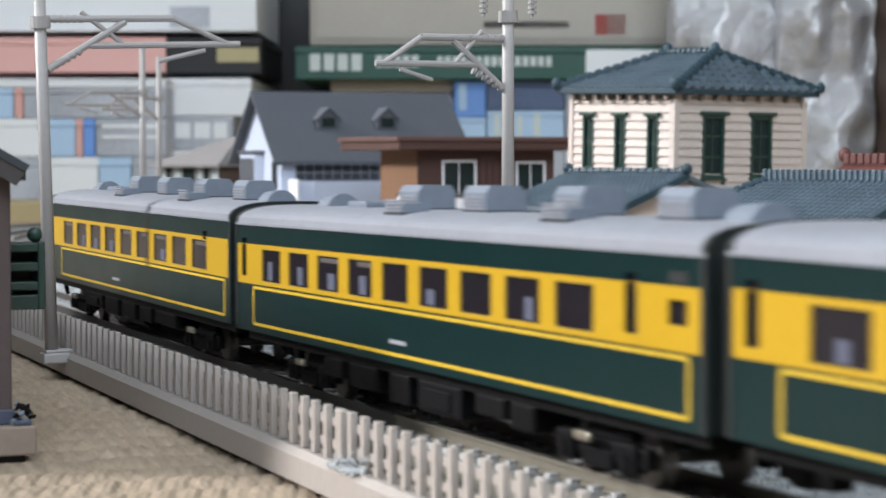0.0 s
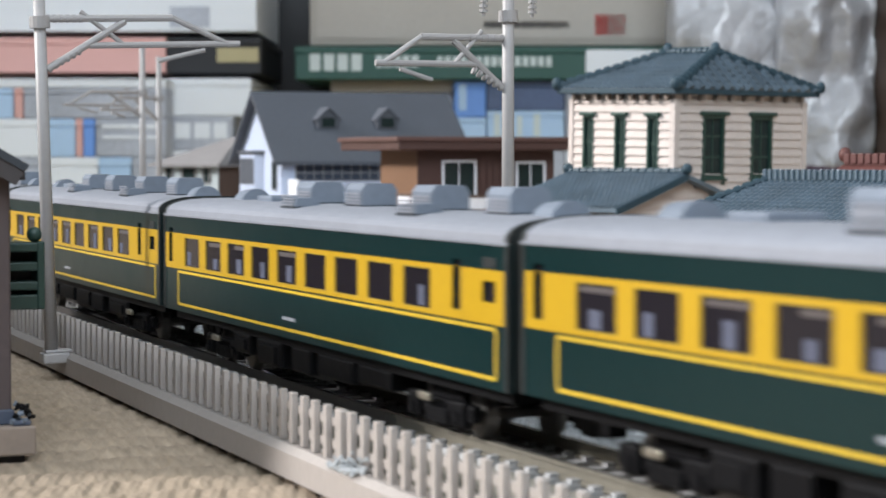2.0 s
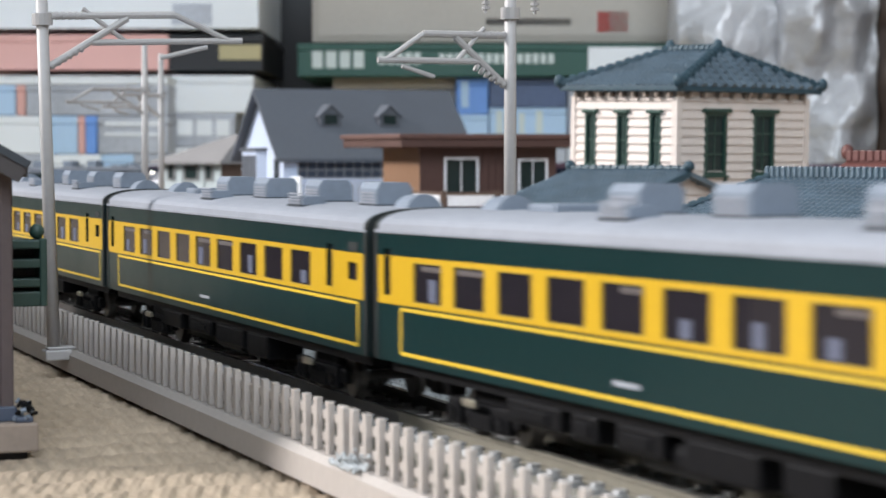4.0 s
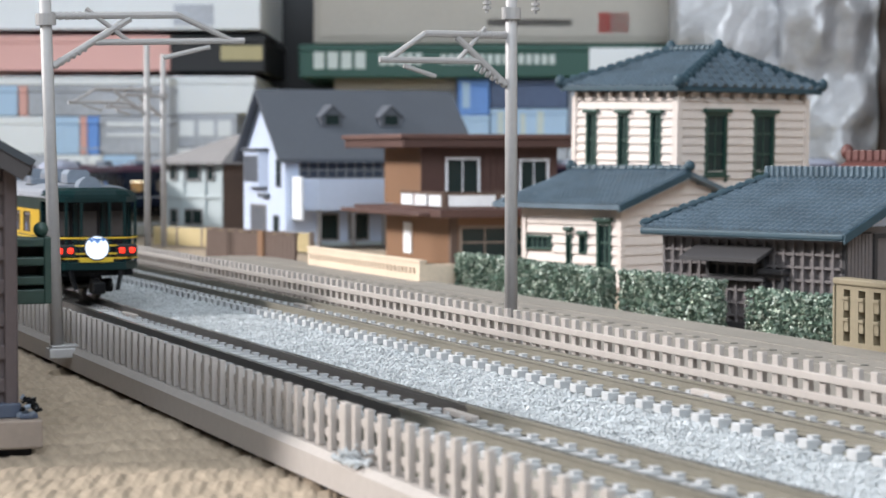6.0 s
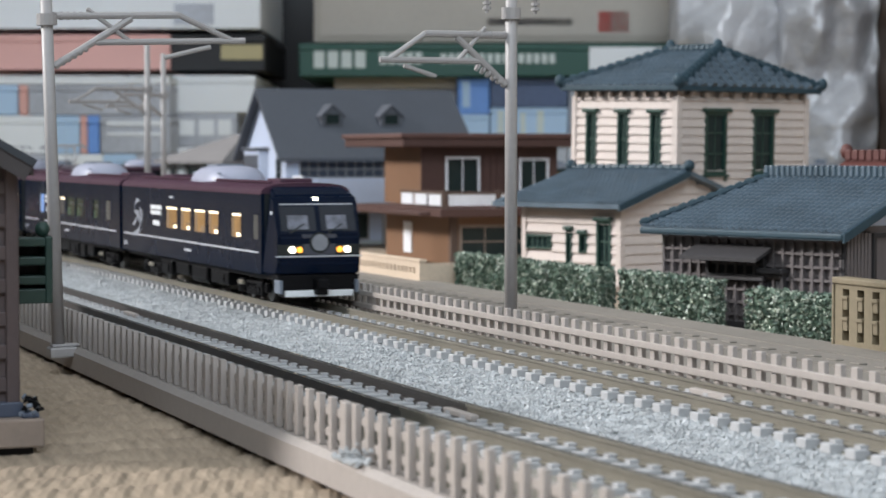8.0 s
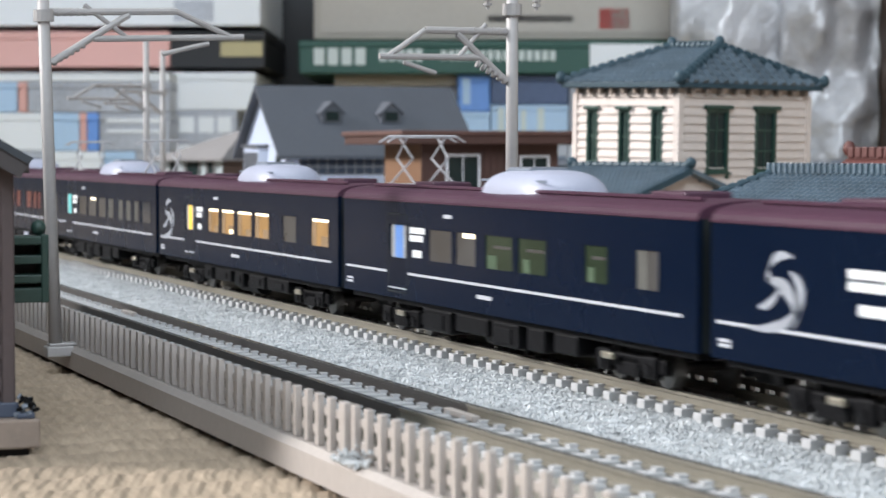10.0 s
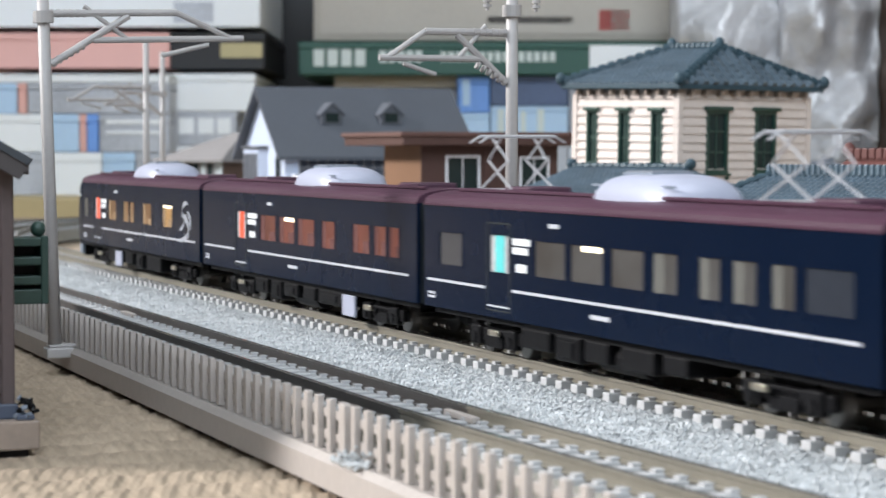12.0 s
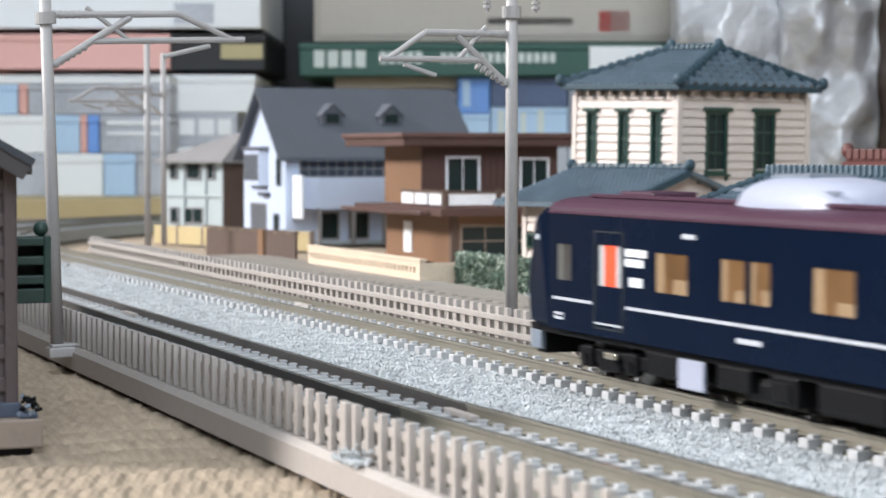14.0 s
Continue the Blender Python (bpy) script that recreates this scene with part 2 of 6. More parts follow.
def ball(bm, c, r, seg=12, sz=1.0):
    bmesh.ops.create_uvsphere(bm, u_segments=seg, v_segments=seg // 2 + 2, radius=r, matrix=Matrix.Translation(c) @ Matrix.Diagonal((1, 1, sz, 1)))
    return bm


def panel(bm, x0, x1, z0, z1, y, depth, holes, index=0):
    """An upright sheet across y, from y to y + depth, with rectangular openings (x0, x1, z0, z1) that go through it."""
    xs = sorted({x0, x1, *[h[0] for h in holes], *[h[1] for h in holes]})
    zs = sorted({z0, z1, *[h[2] for h in holes], *[h[3] for h in holes]})

    def solid(i, j):
        if not (0 <= i < len(xs) - 1 and 0 <= j < len(zs) - 1):
            return False
        cx, cz = (xs[i] + xs[i + 1]) / 2, (zs[j] + zs[j + 1]) / 2
        return not any(h[0] < cx < h[1] and h[2] < cz < h[3] for h in holes)
    cache = {}

    def V(i, k, j):
        if (i, k, j) not in cache:
            cache[i, k, j] = bm.verts.new((xs[i], y + depth * k, zs[j]))
        return cache[i, k, j]
    made = []
    for i in range(len(xs) - 1):
        for j in range(len(zs) - 1):
            if not solid(i, j):
                continue
            made.append(bm.faces.new((V(i, 0, j), V(i + 1, 0, j), V(i + 1, 0, j + 1), V(i, 0, j + 1))))
            made.append(bm.faces.new((V(i, 1, j + 1), V(i + 1, 1, j + 1), V(i + 1, 1, j), V(i, 1, j))))
            if not solid(i - 1, j):
                made.append(bm.faces.new((V(i, 1, j), V(i, 0, j), V(i, 0, j + 1), V(i, 1, j + 1))))
            if not solid(i + 1, j):
                made.append(bm.faces.new((V(i + 1, 0, j), V(i + 1, 1, j), V(i + 1, 1, j + 1), V(i + 1, 0, j + 1))))
            if not solid(i, j - 1):
                made.append(bm.faces.new((V(i, 1, j), V(i + 1, 1, j), V(i + 1, 0, j), V(i, 0, j))))
            if not solid(i, j + 1):
                made.append(bm.faces.new((V(i, 0, j + 1), V(i + 1, 0, j + 1), V(i + 1, 1, j + 1), V(i, 1, j + 1))))
    for f in made:
        f.material_index = index
    return bm


def tilt(bm, m):
    bmesh.ops.transform(bm, matrix=m, verts=bm.verts)
    return bm


# ---- the way of the tracks: straight, then a bend round behind the houses ----
BEND_X = -760.0
TRACKS = {"near": (0.0, 428.0), "far": (37.0, 391.0)}
RAIL_Z = 7.0


def along(track, s):
    """Place and heading, in millimetres and degrees, at s along a track (s is x on the straight)."""
    y, r = TRACKS[track]
    if s >= BEND_X:
        return s, y, 0.0
    a = (BEND_X - s) / r
    return BEND_X - r * math.sin(a), y + r * (1 - math.cos(a)), -math.degrees(a)


def rise(track, s):
    """The near track lies a little lower than the far one and climbs where it passes the camera."""
    return -0.9 + 0.013 * min(max(s + 265.0, 0.0), 160.0) if track == "near" else 0.0


def ribbon(bm, track, s0, s1, outline, step=12.0, index=0):
    """An outline across the track (across, up) pulled along it."""
    ss = [s0]
    while ss[-1] < min(s1, BEND_X):
        ss.append(min(ss[-1] + step, BEND_X, s1))
    ss += [s for s in (-265.0, -105.0) if ss[-1] < s < s1]
    if ss[-1] < s1:
        ss.append(s1)
    rings = []
    for s in ss:
        x, y, h = along(track, s)
        c, sn = math.cos(radians(h)), math.sin(radians(h))
        rings.append([bm.verts.new((x - sn * u, y + c * u, w + (rise(track, s) if w > 0.1 else 0.0))) for u, w in outline])
    fs, n = [], len(outline)
    for a, b in zip(rings, rings[1:]):
        fs += [bm.faces.new((a[i], a[(i + 1) % n], b[(i + 1) % n], b[i])) for i in range(n)]
    fs += [bm.faces.new(rings[0][::-1]), bm.faces.new(rings[-1])]
    for f in fs:
        f.material_index = index
    bmesh.ops.recalc_face_normals(bm, faces=fs)
    return bm


# ---- the room ----
def shell(name, bm, material, label, category):
    ob = part(name, bm, material, None, label)
    return tagged(ob, label, category, kind="structure")


def weave_height(x, y):
    """The woven rush of the mat: ribs lie across x every 10 mm, rushes pass over them slantwise."""
    row = math.floor(x / 10.0)
    u = x / 10.0 - row
    swell = math.sin(math.pi * u) ** 0.4
    k = (y + 3.6 * (u - 0.5) + (1.4 if row % 2 else 0.0)) / 2.9
    rush = abs(math.sin(math.pi * k)) ** 0.3
    own = noise.noise((math.floor(k) * 3.1, row * 1.7, 0.0))
    strand = 0.14 * math.sin(k * math.pi * 6 + 2.0 * own)
    return swell * (0.35 + 0.55 * rush + 0.35 * own + strand * rush) + 0.25 * noise.noise((x * 0.1, y * 0.1, 0.3))


def build_room():
    bm = B()
    x0, x1, y0, y1 = -460.0, -195.0, -80.0, -17.0
    nx, ny = 480, 210
    grid = [[bm.verts.new((x0 + (x1 - x0) * i / nx, y0 + (y1 - y0) * j / ny, 0)) for j in range(ny + 1)] for i in range(nx + 1)]
    for row in grid:
        for v in row:
            edge = min(v.co.x - x0, x1 - v.co.x, v.co.y - y0, y1 - v.co.y, 4.0) / 4.0
            v.co.z = -1.0 + edge * 1.1 * weave_height(v.co.x, v.co.y)
    for i in range(nx):
        for j in range(ny):
            bm.faces.new((grid[i][j], grid[i + 1][j], grid[i + 1][j + 1], grid[i][j + 1]))
    # the rest of the floor, round the finely woven stretch
    xs, ys = (-2950.0, x0, x1, 800.0), (-1400.0, y0, y1, 1500.0)
    for i in range(3):
        for j in range(3):
            if (i, j) != (1, 1):
                bm.faces.new([bm.verts.new((x, y, -1.0)) for x, y in ((xs[i], ys[j]), (xs[i + 1], ys[j]), (xs[i + 1], ys[j + 1]), (xs[i], ys[j + 1]))])
    shell("floor", bm, "tatami", "woven straw tatami mat floor", "floor").data.polygons.foreach_set("use_smooth", [True] * (nx * ny + 8))

    def wall(name, x0, x1, y0, y1, z0, z1, material="plaster", label="plain plaster room wall"):
        shell(name, box(B(), x0, x1, y0, y1, z0, z1), material, label, "wall")
    wall("wall_west", -3000, -2950, -1450, 1550, -40, 2420)
    # this unseen wall is made white to bounce light on the house flanks
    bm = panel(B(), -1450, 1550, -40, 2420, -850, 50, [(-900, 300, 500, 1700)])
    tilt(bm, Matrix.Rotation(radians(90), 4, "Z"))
    shell("wall_east", bm, "plaster_white", "unseen wall whitened to bounce light, with a window", "wall")
    # unseen window, added only as a setting for the side fill
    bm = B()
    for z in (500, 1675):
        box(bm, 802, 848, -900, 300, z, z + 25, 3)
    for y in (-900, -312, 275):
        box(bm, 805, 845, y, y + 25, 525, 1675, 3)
    w = thing("added_window", at(0, 0), "unseen timber side window added to carry the fill lamp", "window", kind="structure")
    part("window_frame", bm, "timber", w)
    wall("wall_north", -2950, 800, 1500, 1550, -40, 2420)
    # window wall with one wide opening
    bm = panel(B(), -2950, 800, -40, 2420, -1450, 50, [(-2050, -650, 680, 1680)])
    shell("wall_south", bm, "plaster", "plaster wall with one wide window", "wall")
    bm = B()
    for z0, z1 in ((680, 705), (1655, 1680)):
        box(bm, -2050, -650, -1445, -1405, z0, z1, 3)
    for x in (-2050, -675):
        box(bm, x, x + 25, -1440, -1410, 705, 1655, 3)
    w = thing("window_1", at(0, 0), "wide timber window in the room wall", "window", kind="structure")
    part("window_frame", bm, "timber", w)
    shell("ceiling", box(B(), -3000, 850, -1450, 1550, 2420, 2460), "ceiling_wood", "plain boarded wooden ceiling", "ceiling")
    # unseen shade, added to go with the overhead fill lamp
    lamp = thing("added_ceiling_light", at(-500, 400, 2300), "round white ceiling light, added unseen for the overhead fill", "ceiling light")
    part("shade", rod(B(), (0, 0, 0), (0, 0, 110), 280, 250, 40), "card_white", lamp, smooth=False)


build_room()


# ---- tracks ----
# rail joint, set at the shadow's edge where the near rails turn to the shaded colour
SHADE_JOINT_S = -259.0


def build_track(track, s0, s1, label):
    t = thing("railway_track", at(0, 0), label, "model track", "tracks of the loop")
    part("roadbed", ribbon(B(), track, s0, s1, [(-9.0, 0), (10.5, 0), (9.3, 4.75), (-9.0 if track == "near" else -5.6, 4.75)]), "roadbed", t, "moulded grey-beige roadbed")
    for side in (-1, 1):
        y = side * 4.5
        web = [(y - 0.9, 5.25), (y + 0.9, 5.25), (y + 0.9, 5.5), (y + 0.25, 5.7), (y + 0.25, 6.5), (y + 0.5, 6.6), (y + 0.5, 6.97), (y - 0.5, 6.97), (y - 0.5, 6.6), (y - 0.25, 6.5), (y - 0.25, 5.7), (y - 0.9, 5.5)]
        head = [(y - 0.42, 6.972), (y + 0.42, 6.972), (y + 0.36, 7.0), (y - 0.36, 7.0)]
        for a, b, material in ((s0, SHADE_JOINT_S, "rail_dark"), (SHADE_JOINT_S, s1, "rail")) if track == "near" else ((s0, s1, "rail"),):
            r = part("rail", ribbon(B(), track, a, b, web), material, t)
            part("rail_head", ribbon(B(), track, a, b, head), "rail_top", r, "shiny worn rail head")
    first = None
    far_bm = B()
    s, n = s1 - 2.8, 0
    while s > s0 + 3:
        x, y, h = along(track, s)
        if -640 < s < -120:
            if first is None:
                bm = box(B(), -1.1, 1.1, -7.2, 7.2, 4.2, 5.4, 0.15)
                for c in (-5.7, -3.3, 3.3, 5.7):
                    box(bm, -0.6, 0.6, c - 0.55, c + 0.55, 5.38, 5.8)
                first = part("sleeper", bm, "sleeper", t)
                first.matrix_basis = at(x, y, rise(track, s), h)
            else:
                sharer("sleeper", first, t, x, y, rise(track, s) + random.uniform(-0.04, 0.04), h + random.uniform(-0.4, 0.4))
        else:
            tmp = box(B(), -1.0, 1.0, -7.9, 7.9, 4.6, 5.4)
            tilt(tmp, Matrix.Translation((x, y, 0)) @ Matrix.Rotation(radians(h), 4, "Z"))
            me = bpy.data.meshes.new("tmp")
            tmp.to_mesh(me)
            tmp.free()
            far_bm.from_mesh(me)
            bpy.data.meshes.remove(me)
        s -= 5.3
    part("far_sleepers", far_bm, "sleeper", t, kind="stuff")
    for js in (SHADE_JOINT_S if track == "near" else -262.0, -445.0):
        for y in (-3.4, 3.4):
            x, yy, h = along(track, js)
            joiner = part("rail_joiner", box(B(), -5, 5, y - 0.55, y + 0.55, 5.3, 6.1, 0.15), "fence_plastic", t, "beige plastic rail joiner")
            joiner.matrix_basis = at(x, yy, rise(track, js), h)
    return t


near_track = build_track("near", -1750, 790, "single model railway track beside a fence, curving behind houses")
far_track = build_track("far", -1750, 790, "second model railway track with pale sleepers on ballast")


def build_ballast():
    bed = thing("ballast_strip", at(0, 0), "loose pale grey ballast between two tracks", "ballast", kind="stuff")
    bm = B()
    for track, a, b in (("far", -28.0, -5.4),):
        ribbon(bm, track, -1300, 790, [(a, 0), (b, 0), (b, 4.0), (a, 3.4)], index=0)
    part("ballast_bed", bm, "ballast", bed, kind="stuff")
    verts, faces = [], []
    rnd = random.Random(4)
    shape = [(1, 0, -0.5), (-0.5, 0.87, -0.5), (-0.5, -0.87, -0.5), (-0.9, 0.1, 0.5), (0.45, -0.8, 0.55), (0.4, 0.8, 0.45)]
    tris = [(0, 1, 5), (1, 2, 3), (2, 0, 4), (3, 4, 5), (0, 5, 4), (1, 3, 5), (2, 4, 3)]
    for _ in range(70000):
        x = -150 - 560 * rnd.random() ** 1.5
        y = rnd.uniform(9.0, 31.2)
        size = rnd.uniform(0.14, 0.36)
        a, c = rnd.uniform(0, 6.3), rnd.uniform(-0.6, 0.6)
        ca, sa = math.cos(a), math.sin(a)
        z = 3.45 + 0.026 * (y - 9.0) + rnd.uniform(0.0, 0.3) + 0.25 * noise.noise((x * 0.08, y * 0.08, 0))
        base = len(verts)
        for u, v, w in shape:
            w2 = w + c * u
            verts.append(((x + size * (u * ca - v * sa)) * MM, (y + size * (u * sa + v * ca)) * MM, (z + size * w2 * 0.8) * MM))
        faces += [tuple(base + i for i in t) for t in tris]
    me = bpy.data.meshes.new("ballast_stones")
    me.from_pydata(verts, [], faces)
    me.materials.append(M["stone"])
    ob = new("ballast_stones", me)
    ob.parent = bed
    ob["kind"] = "stuff"


m = M["stone"] = mat("ballast_stone", (0.40, 0.42, 0.43), 0.45, spread=0.4, grain=300, blotch=900, bump=0.2)
build_ballast()


# ---- fences along the tracks ----
def lineside_fence(name, y, z_base, pitch, x0, x1, toward, label, closed, post=2.6, top=10.35, rails=(5.5, 8.0)):
    """A plastic fence of posts with two rails; toward is the side, in y, on which the rails lie."""
    f = thing(name, at(0, y), label, "fence", "lineside fences")
    base = B()
    if closed:
        prism(base, [(-1.6, 0.6), (1.6, 0.6), (1.6, z_base), (-0.9, z_base), (-1.6, z_base - 0.8)], "x", x0, x1)
        # recessed and coloured black to draw the shadow gap under the base wall
        part("footing", box(B(), x0, x1, 0.2, 1.55, -1.4, 0.62), "black_wood", f)
    else:
        prism(base, [(-1.4, 0), (3.5, 0), (3.5, z_base), (-1.4, z_base)], "x", x0, x1)
    part("base", base, "fence_plastic", f)
    for z in rails:
        part("fence_rail", box(B(), x0, x1, toward * 0.6 - 0.35, toward * 0.6 + 0.35, z, z + 1.0, 0.1), "fence_plastic", f)
    first = None
    x, n = x1 - 2, 0
    while x > x0 + 1:
        if n < 150:
            if first is None:
                first = part("fence_post", box(B(), -post / 2, post / 2, -0.4, 0.4, z_base, top, 0.12), "fence_plastic", f)
                first.matrix_basis = at(x, 0)
            else:
                sharer("fence_post", first, f, x, random.uniform(-0.04, 0.04), random.uniform(-0.08, 0.08))
        x -= pitch
        n += 1
    return f


near_fence = lineside_fence("lineside_fence", -20.8, 4.4, 4.295, -700, -110.6, 1, "beige-grey plastic picket fence on a low wall", True, 1.3)
part("joint_post", box(B(), -232.6, -230.9, -0.55, 0.5, 4.4, 10.3, 0.15), "fence_plastic", near_fence)
lineside_fence("lineside_fence", 46.5, 4.8, 4.01, -690, -220.95, -1, "pale beige plastic lattice fence beside the track", False, 1.5, 11.5, (6.6, 9.1))


# ---- line poles ----
def line_pole(m, label, flip=1, lean=0.0, height=74.0, arm_z=(58.0, 69.0), reach=46.0, near=True):
    p = thing("line_pole", m, label, "railway pole", "overhead line poles")
    part("pole", rod(B(), (0, 0, 0), (0, 0, height), 1.15, 1.0, 16), "pole_plastic", p, smooth=True)
    if near:
        bm = box(B(), -1.8, 2.9, -2.0, 2.0, -0.1, 1.7, 0.3)
        box(bm, -1.3, 3.4, -1.5, 1.5, 1.7, 2.2, 0.2)
        part("foot", bm, "pole_plastic", p)
    lo, hi = arm_z
    f = flip
    arm = thing_part("bracket_arm", p)
    part("top_tube", rod(B(), (f, 0, hi), (f * reach * 0.66, 0, hi), 0.62, sides=8), "pole_plastic", arm)
    part("stay_tube", rod(B(), (f, 0, lo), (f * reach * 0.42, 0, hi - 0.5), 0.62, sides=8), "pole_plastic", arm)
    part("lower_tube", rod(B(), (f * reach * 0.24, 0, hi - 4.6), (f * reach, 0, hi - 4.6), 0.55, sides=8), "pole_plastic", arm)
    part("cross_tube", rod(B(), (f * reach * 0.2, 0, hi + 1.2), (f * reach * 0.42, 0, hi - 4.8), 0.42, sides=8), "pole_plastic", arm)
    part("end_tube", rod(B(), (f * reach * 0.66, 0, hi), (f * reach * 0.95, 0, hi - 4.8), 0.5, sides=8), "pole_plastic", arm)
    part("steady_arm", rod(B(), (f * reach * 0.82, 0, hi - 5.6), (f * reach * 0.58, 0, hi - 7.4), 0.42, sides=8), "pole_plastic", arm)
    for a, b in (((f * 1.4, 0, lo + 0.2), (f * 6.4, 0, lo + 3.0)), ((f * 1.4, 0, hi), (f * 7.0, 0, hi))):
        a, b = Vector(a), Vector(b)
        for k in range(6):
            c = a.lerp(b, k / 5)
            part("insulator_disc", rod(B(), c - (b - a).normalized() * 0.25, c + (b - a).normalized() * 0.25, 0.72, sides=10), "pole_plastic", arm)
    return p


def thing_part(name, parent):
    """A part that is only a carrier for its own pieces."""
    bm = B()
    rod(bm, (0, 0, 57), (0, 0, 59.0), 1.75, 1.75, 14)
    return part(name, bm, "pole_plastic", parent)


line_pole(at(-378, -24.6, 2.8, 90, 0, 0) @ pose(0, 0, 0, 0, -1.6, 0), "tall grey railway pole with a bracket arm over the track", 1, reach=35.0, arm_z=(50.0, 58.6))
right_pole = line_pole(at(-359, 52, 4.4, -90), "tall grey railway pole behind the lattice fence", 1, reach=24.5, arm_z=(45.5, 54.2), height=80.0)
for off in (-4.6, 4.6):
    bm = B()
    for k in range(4):
        rod(bm, (off, 0, 58.6 + k * 0.9), (off, 0, 59.1 + k * 0.9), 0.75, sides=10)
    rod(bm, (off, 0, 58), (off, 0, 63.5), 0.35, sides=8)
    part("line_insulator", bm, "pole_plastic", right_pole)
part("cross_bar", box(B(), -8, 8, -0.6, 0.6, 63.2, 64.4, 0.2), "pole_plastic", right_pole)
line_pole(at(-754, 80, 2, -75), "thin grey railway pole far down the line", 1, reach=30.0, arm_z=(50.0, 58.0), near=False)
line_pole(at(-833, 105, 2, -60), "thin grey railway pole beside the far bend", 1, reach=30.0, arm_z=(50.0, 58.0), near=False)


# ---- trains ----
def side_sheet(x0, x1, z0, z1, holes, side, half, thick=0.7):
    bm = panel(B(), x0, x1, z0, z1, 0, thick, holes)
    if side > 0:
        bmesh.ops.transform(bm, matrix=Matrix.Translation((0, half, 0)) @ Matrix.Diagonal((1, -1, 1, 1)), verts=bm.verts)
        bmesh.ops.reverse_faces(bm, faces=bm.faces)
    else:
        bmesh.ops.translate(bm, vec=(0, -half, 0), verts=bm.verts)
    return bm


def bogie(car, x):
    b = part("bogie", box(B(), x - 5, x + 5, -6, 6, 3.2, 5.2, 0.3), "under_black", car, "black moulded bogie")
    for s in (-1, 1):
        part("side_frame", box(B(), x - 10.5, x + 10.5, s * 6.4 - 0.6, s * 6.4 + 0.6, 2.0, 4.0, 0.3), "under_black", b)
        part("bolster", box(B(), x - 3.4, x + 3.4, s * 6.9 - 0.5, s * 6.9 + 0.5, 1.2, 3.0, 0.2), "under_black", b)
        for ax in (x - 7, x + 7):
            part("axle_box", box(B(), ax - 1.9, ax + 1.9, s * 6.9 - 0.7, s * 6.9 + 0.7, 1.3, 4.3, 0.35), "under_black", b)
            part("axle_cap", rod(B(), (ax, s * 7.5, 2.4), (ax, s * 7.9, 2.4), 0.9, sides=10), "under_black", b)
        for k in (x - 2, x, x + 2):
            part("spring", rod(B(), (k, s * 7.0, 1.2), (k, s * 7.0, 3.6), 0.5, sides=8), "under_black", b)
    for ax in (-7, 7):
        bm = B()
        for s in (-1, 1):
            rod(bm, (x + ax, s * 4.1, 2.7), (x + ax, s * 4.9, 2.7), 2.7, sides=20)
            rod(bm, (x + ax, s * 3.6, 2.7), (x + ax, s * 4.1, 2.7), 3.1, sides=20)
        rod(bm, (x + ax, -4, 2.7), (x + ax, 4, 2.7), 0.6, sides=8)
        part("wheelset", bm, "wheel_steel", b)


def underframe(car, half_len, seed, tank=True):
    rnd = random.Random(seed)
    bm = box(B(), -half_len + 2, half_len - 2, -8.3, 8.3, 5.2, 6.6)
    part("floor_pan", bm, "under_black", car)
    x = -half_len + 38
    while x < half_len - 44:
        w = rnd.uniform(6, 16)
        z = rnd.uniform(1.6, 3.0)
        bm = box(B(), x, x + w, -8.6, -3.0, z, 5.4, 0.4)
        if rnd.random() < 0.5:
            box(bm, x + w * 0.2, x + w * 0.8, -8.9, -8.5, z + 0.6, 4.6, 0.15)
        box(bm, x, x + w * 0.8, 3.0, 8.4, z, 5.4, 0.4)
        part("equipment_box", bm, "under_black", car)
        x += w + rnd.uniform(1.5, 5)
    for s in (-1, 1):
        bm = rod(B(), (-6, s * 5.5, 3.0), (8, s * 5.5, 3.0), 2.0, sides=14)
        part("air_tank", bm, "under_black", car)
    for xx in (-half_len + 27.5, half_len - 27.5):
        part("step_bracket", box(B(), xx - 1.6, xx + 1.6, -8.9, -8.2, 3.2, 4.1, 0.2), "pickup_metal", car)
    for e in (-1, 1):
        bm = box(B(), e * half_len - 1, e * half_len + 2.4, -1.2, 1.2, 2.4, 4.4, 0.3)
        box(bm, e * half_len - 4, e * half_len, -0.6, 0.6, 2.8, 5.4)
        part("coupler", bm, "under_black", car)


def roof_shell(bm, x0, x1, half, z0, z1, n=14, end_drop=0.0):
    pts = []
    for k in range(n + 1):
        a = math.pi * k / n
        u, w = -math.cos(a), math.sin(a)
        pts.append((half * math.copysign(abs(u) ** 0.7, u), z0 + (z1 - z0) * w ** 0.75))
    prism(bm, pts, "x", x0, x1)
    return bm


GREEN_HALF, GREEN_LEN, GREEN_PITCH = 9.7, 146.3, 150.0
UNIT_X, NEAR_UNIT_X = (-18.5, 3.5, 29.5, 54.0), (-11.5, 36.0)


